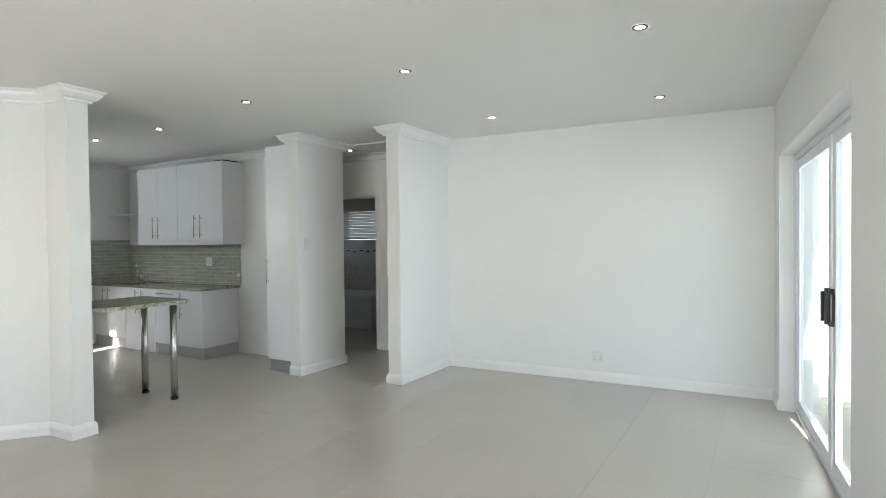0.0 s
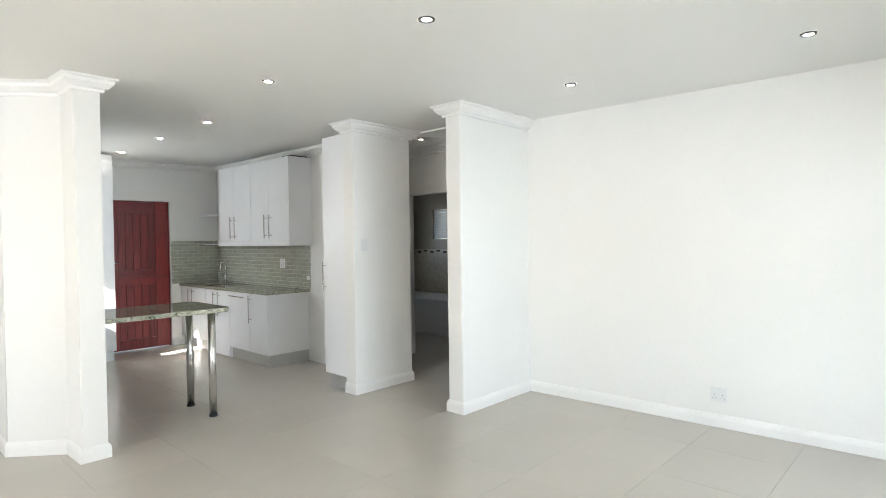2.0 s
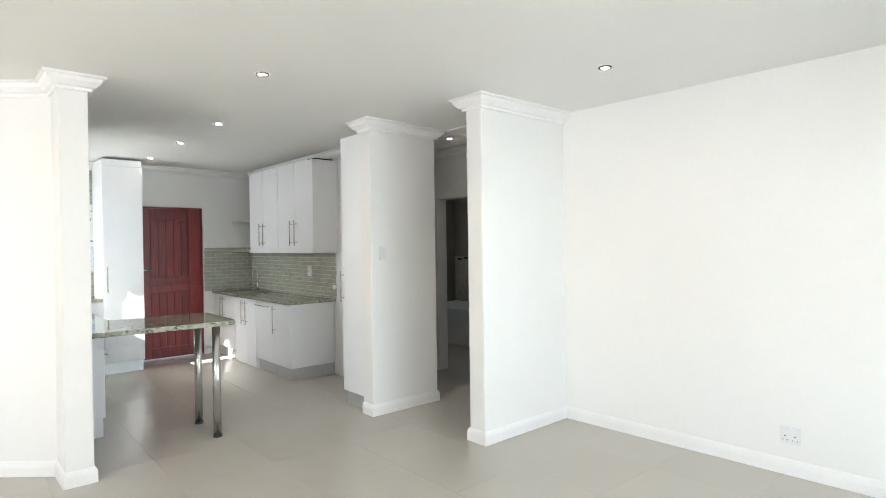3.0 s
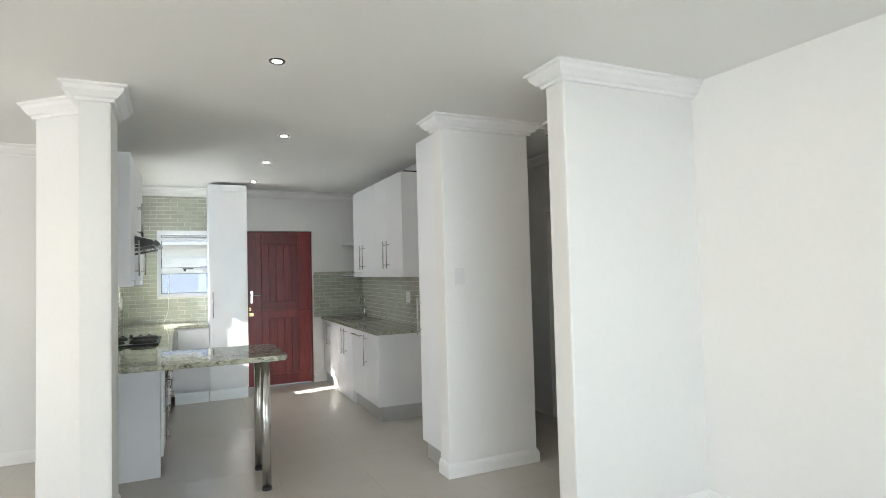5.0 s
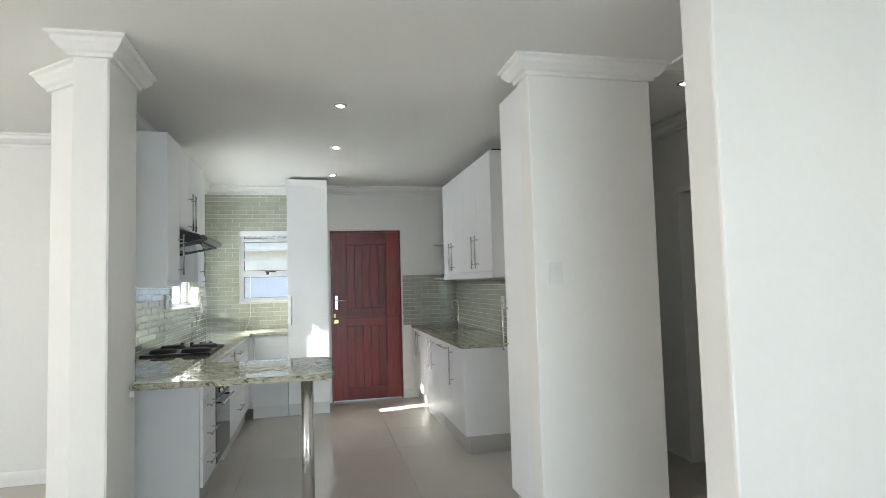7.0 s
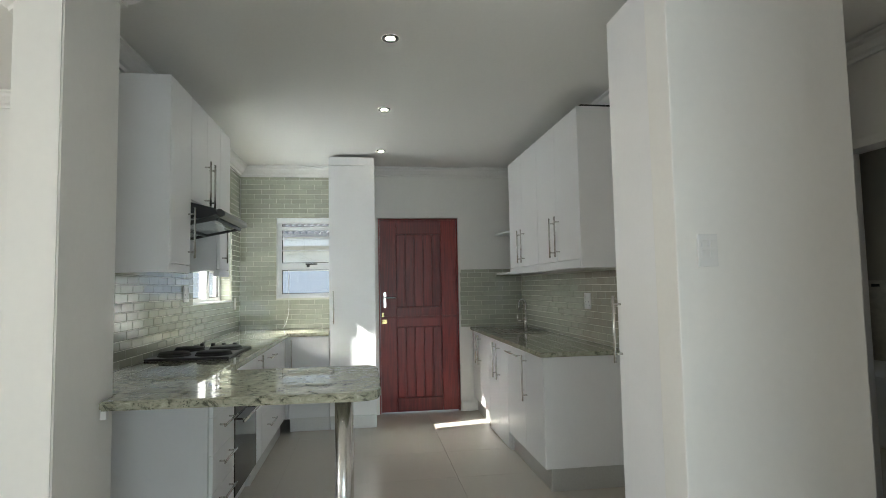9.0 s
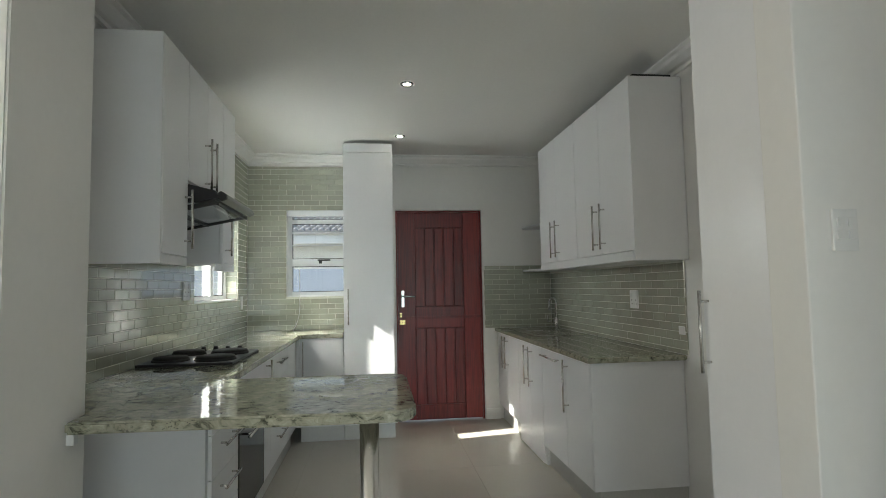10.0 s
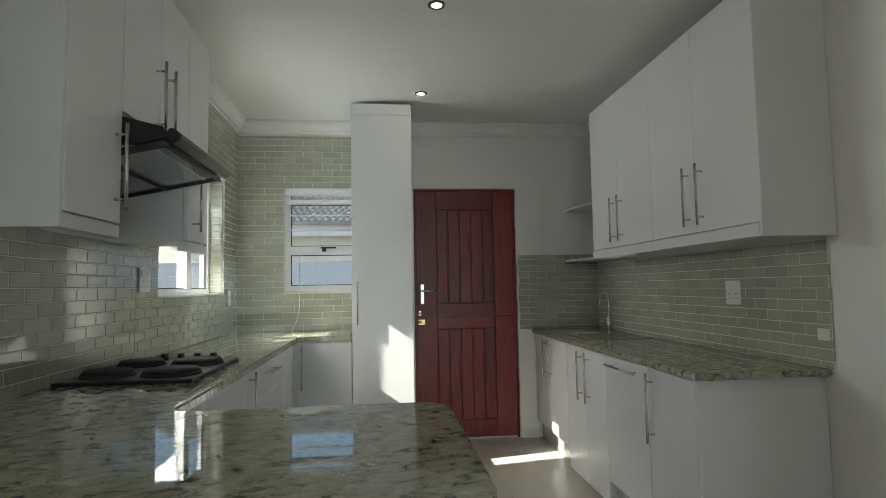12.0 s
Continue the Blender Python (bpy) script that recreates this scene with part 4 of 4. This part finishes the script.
for r in range(17):
    for k in range(80):
        x0, y = -13.2 - r * COURSE, -0.2 + k * ROLL + (r % 2) * ROLL * 0.5
        z = 2.31 + r * COURSE * pitch
        for s in range(4):
            a0, a1 = y + ROLL * s / 4, y + ROLL * (s + 1) / 4
            h0, h1 = 0.042 * abs(math.sin(math.pi * s / 4)), 0.042 * abs(math.sin(math.pi * (s + 1) / 4))
            q = [(x0, a0, z + h0 + 0.03), (x0, a1, z + h1 + 0.03), (x0 - COURSE - 0.02, a1, z + h1 + (COURSE + 0.02) * pitch), (x0 - COURSE - 0.02, a0, z + h0 + (COURSE + 0.02) * pitch)]
            roof_bm.faces.new([roof_bm.verts.new(p) for p in q])
            roof_bm.faces.new([roof_bm.verts.new(p) for p in ((x0, a0, z - 0.02), (x0, a1, z - 0.02), (x0, a1, z + h1 + 0.03), (x0, a0, z + h0 + 0.03))])
hang(part("roof", roof_bm, ROOF, house, "grey profiled roof tiles"), house)
structure("boundary_wall_back", box((-10.6, -1.0, -0.4), (-10.45, 3.85, 1.55)), BLUE_GREY, "low boundary wall behind the kitchen, its shade put into the colour", "wall")
structure("boundary_wall_pier", box((-10.62, 3.852, -0.4), (-10.40, 9.0, 1.62)), BLUE_GREY, "taller boundary wall panel behind the kitchen, its shade put into the colour", "wall")
# ---- glazed wall tiles ----
TILE_CACHE = {}


def tile_mesh(w, h, t, mat, chamfer):
    key = (round(w, 3), round(h, 3), t, mat.name)
    if key not in TILE_CACHE:
        c = chamfer
        verts = [(0, 0, 0), (w, 0, 0), (w, h, 0), (0, h, 0), (0, 0, t - c), (w, 0, t - c), (w, h, t - c), (0, h, t - c), (c, c, t), (w - c, c, t), (w - c, h - c, t), (c, h - c, t)]
        faces = [(0, 1, 5, 4), (1, 2, 6, 5), (2, 3, 7, 6), (3, 0, 4, 7), (4, 5, 9, 8), (5, 6, 10, 9), (6, 7, 11, 10), (7, 4, 8, 11), (8, 9, 10, 11)]
        me = bpy.data.meshes.new("tile")
        me.from_pydata(verts, [], faces)
        me.materials.append(mat)
        TILE_CACHE[key] = me
    return TILE_CACHE[key]


def tile_field(parent, origin, u, n, regions, holes, pw=0.151, ph=0.0492, joint=0.0032, thick=0.009):
    """Running-bond tiles on a wall: u the direction along it, n outwards; regions and holes as (u0, u1, z0, z1)."""
    u, n, o = Vector(u), Vector(n), Vector(origin)
    rot = Matrix((u, Vector((0, 0, 1)), n)).transposed().to_4x4()
    rng = random.Random(len(regions) * 7 + int(origin[0] * 10))
    for u0, u1, z0, z1 in regions:
        bed = bmesh.new()
        cuts_u = sorted({u0, u1, *[min(max(h[i], u0), u1) for h in holes for i in (0, 1)]})
        cuts_z = sorted({z0, z1, *[min(max(h[i], z0), z1) for h in holes for i in (2, 3)]})
        for a, b in zip(cuts_u, cuts_u[1:]):
            for c, d in zip(cuts_z, cuts_z[1:]):
                if not any(h[0] < (a + b) / 2 < h[1] and h[2] < (c + d) / 2 < h[3] for h in holes):
                    add_box(bed, (a, c, 0.001), (b, d, 0.0096))
        bed.transform(Matrix.Translation(o) @ rot)
        part("grout_bed", bed, GROUT, parent)
        z, row = 0.90, 0
        while z > z0 + 0.001:
            z -= ph
            row -= 1
        while z < z1 - 0.008:
            a = math.floor(u0 / pw) * pw - pw + (row % 2) * pw * 0.5 + rng.uniform(-0.006, 0.006)
            while a < u1:
                spans = [(max(a, u0), min(a + pw - joint, u1))]
                lo, hi = max(z, z0), min(z + ph - joint, z1)
                for h in holes:
                    if h[2] < (lo + hi) / 2 < h[3]:
                        nxt = []
                        for s, e in spans:
                            if e <= h[0] or s >= h[1]:
                                nxt.append((s, e))
                            else:
                                nxt += [(s, min(e, h[0])), (max(s, h[1]), e)]
                        spans = nxt
                for s, e in spans:
                    if e - s > 0.012 and hi - lo > 0.012:
                        ob = new("tile", tile_mesh(e - s, hi - lo, thick, GLAZE, 0.0016))
                        ob.parent = parent
                        tilt = Matrix.Rotation(rng.gauss(0, 0.0018), 4, "X") @ Matrix.Rotation(rng.gauss(0, 0.0016), 4, "Y")
                        ob.matrix_local = Matrix.Translation(o + u * s + Vector((0, 0, lo)) + n * 0.002) @ rot @ tilt
                a += pw
            z += ph
            row += 1


TOP_T = 2.452
tile_field(wall_side, (0, Y_LEFT, 0), (-1, 0, 0), (0, 1, 0), [(5.335, 6.54, 0.904, 1.44), (6.54, 8.318, 0.904, TOP_T)], [(-WIN_SIDE[1], -WIN_SIDE[0], WIN_SIDE[2], WIN_SIDE[3])])
tile_field(wall_back, (X_BACK, 0, 0), (0, 1, 0), (1, 0, 0), [(Y_LEFT + 0.012, 3.878, 0.904, TOP_T)], [(WIN_BACK[0], WIN_BACK[1], WIN_BACK[2], WIN_BACK[3])])
tile_field(wall_back, (X_BACK, 0, 0), (0, 1, 0), (1, 0, 0), [(5.205, Y_RIGHT - 0.012, 0.872, 1.475)], [])
tile_field(wall_sink, (0, Y_RIGHT, 0), (-1, 0, 0), (0, -1, 0), [(5.89, 8.318, 0.872, 1.402)], [])

# tiled reveal of the side window
for k in range(17):
    z0, z1 = WIN_SIDE[2] + 0.014 + k * 0.0492, min(WIN_SIDE[2] + 0.014 + (k + 1) * 0.0492 - 0.003, WIN_SIDE[3])
    if z1 - z0 > 0.012:
        ob = new("tile", tile_mesh(0.085, z1 - z0, 0.006, GLAZE, 0.0016))
        ob.parent = wall_side
        ob.matrix_local = Matrix.Translation((WIN_SIDE[0] + 0.001, Y_LEFT - 0.087, z0)) @ Matrix(((0, 0, 1), (1, 0, 0), (0, 1, 0))).to_4x4()

# ---- floor tiles ----
floor = structure("floor", prism([(X_BACK - 0.3, Y_SOUTH - 0.2), (X_EAST + 1.0, Y_SOUTH - 0.2), (X_EAST + 0.345, 9.1), (X_BACK - 0.3, 9.1)], -0.30, -0.0035), FLOOR_JOINT, "pale beige large-format porcelain tiled floor", "floor")
x_first, y_first, size = 0.27 + 0.6, 4.23 - 0.6 * 11, 0.6
full = tile_mesh(size - 0.0012, size - 0.0012, 0.0034, FLOOR_TILE, 0.0003)
for i in range(17):
    for j in range(20):
        x0, y0 = x_first - (i + 1) * size, y_first + j * size
        if x0 < X_BACK - 0.55 or y0 > 8.9 or y0 < Y_SOUTH - 0.4:
            continue
        if y0 + size < 2.6 and x0 + size < X_WING - 0.25:
            continue
        if y0 > 6.95 and (x0 < -7.3 or x0 > -3.9):
            continue
        if x0 > 0.05 + 0.084 * (6.1 - y0):
            continue
        ob = new("tile", full)
        ob.parent = floor
        ob.matrix_local = Matrix.Translation((x0, y0, -0.0034))
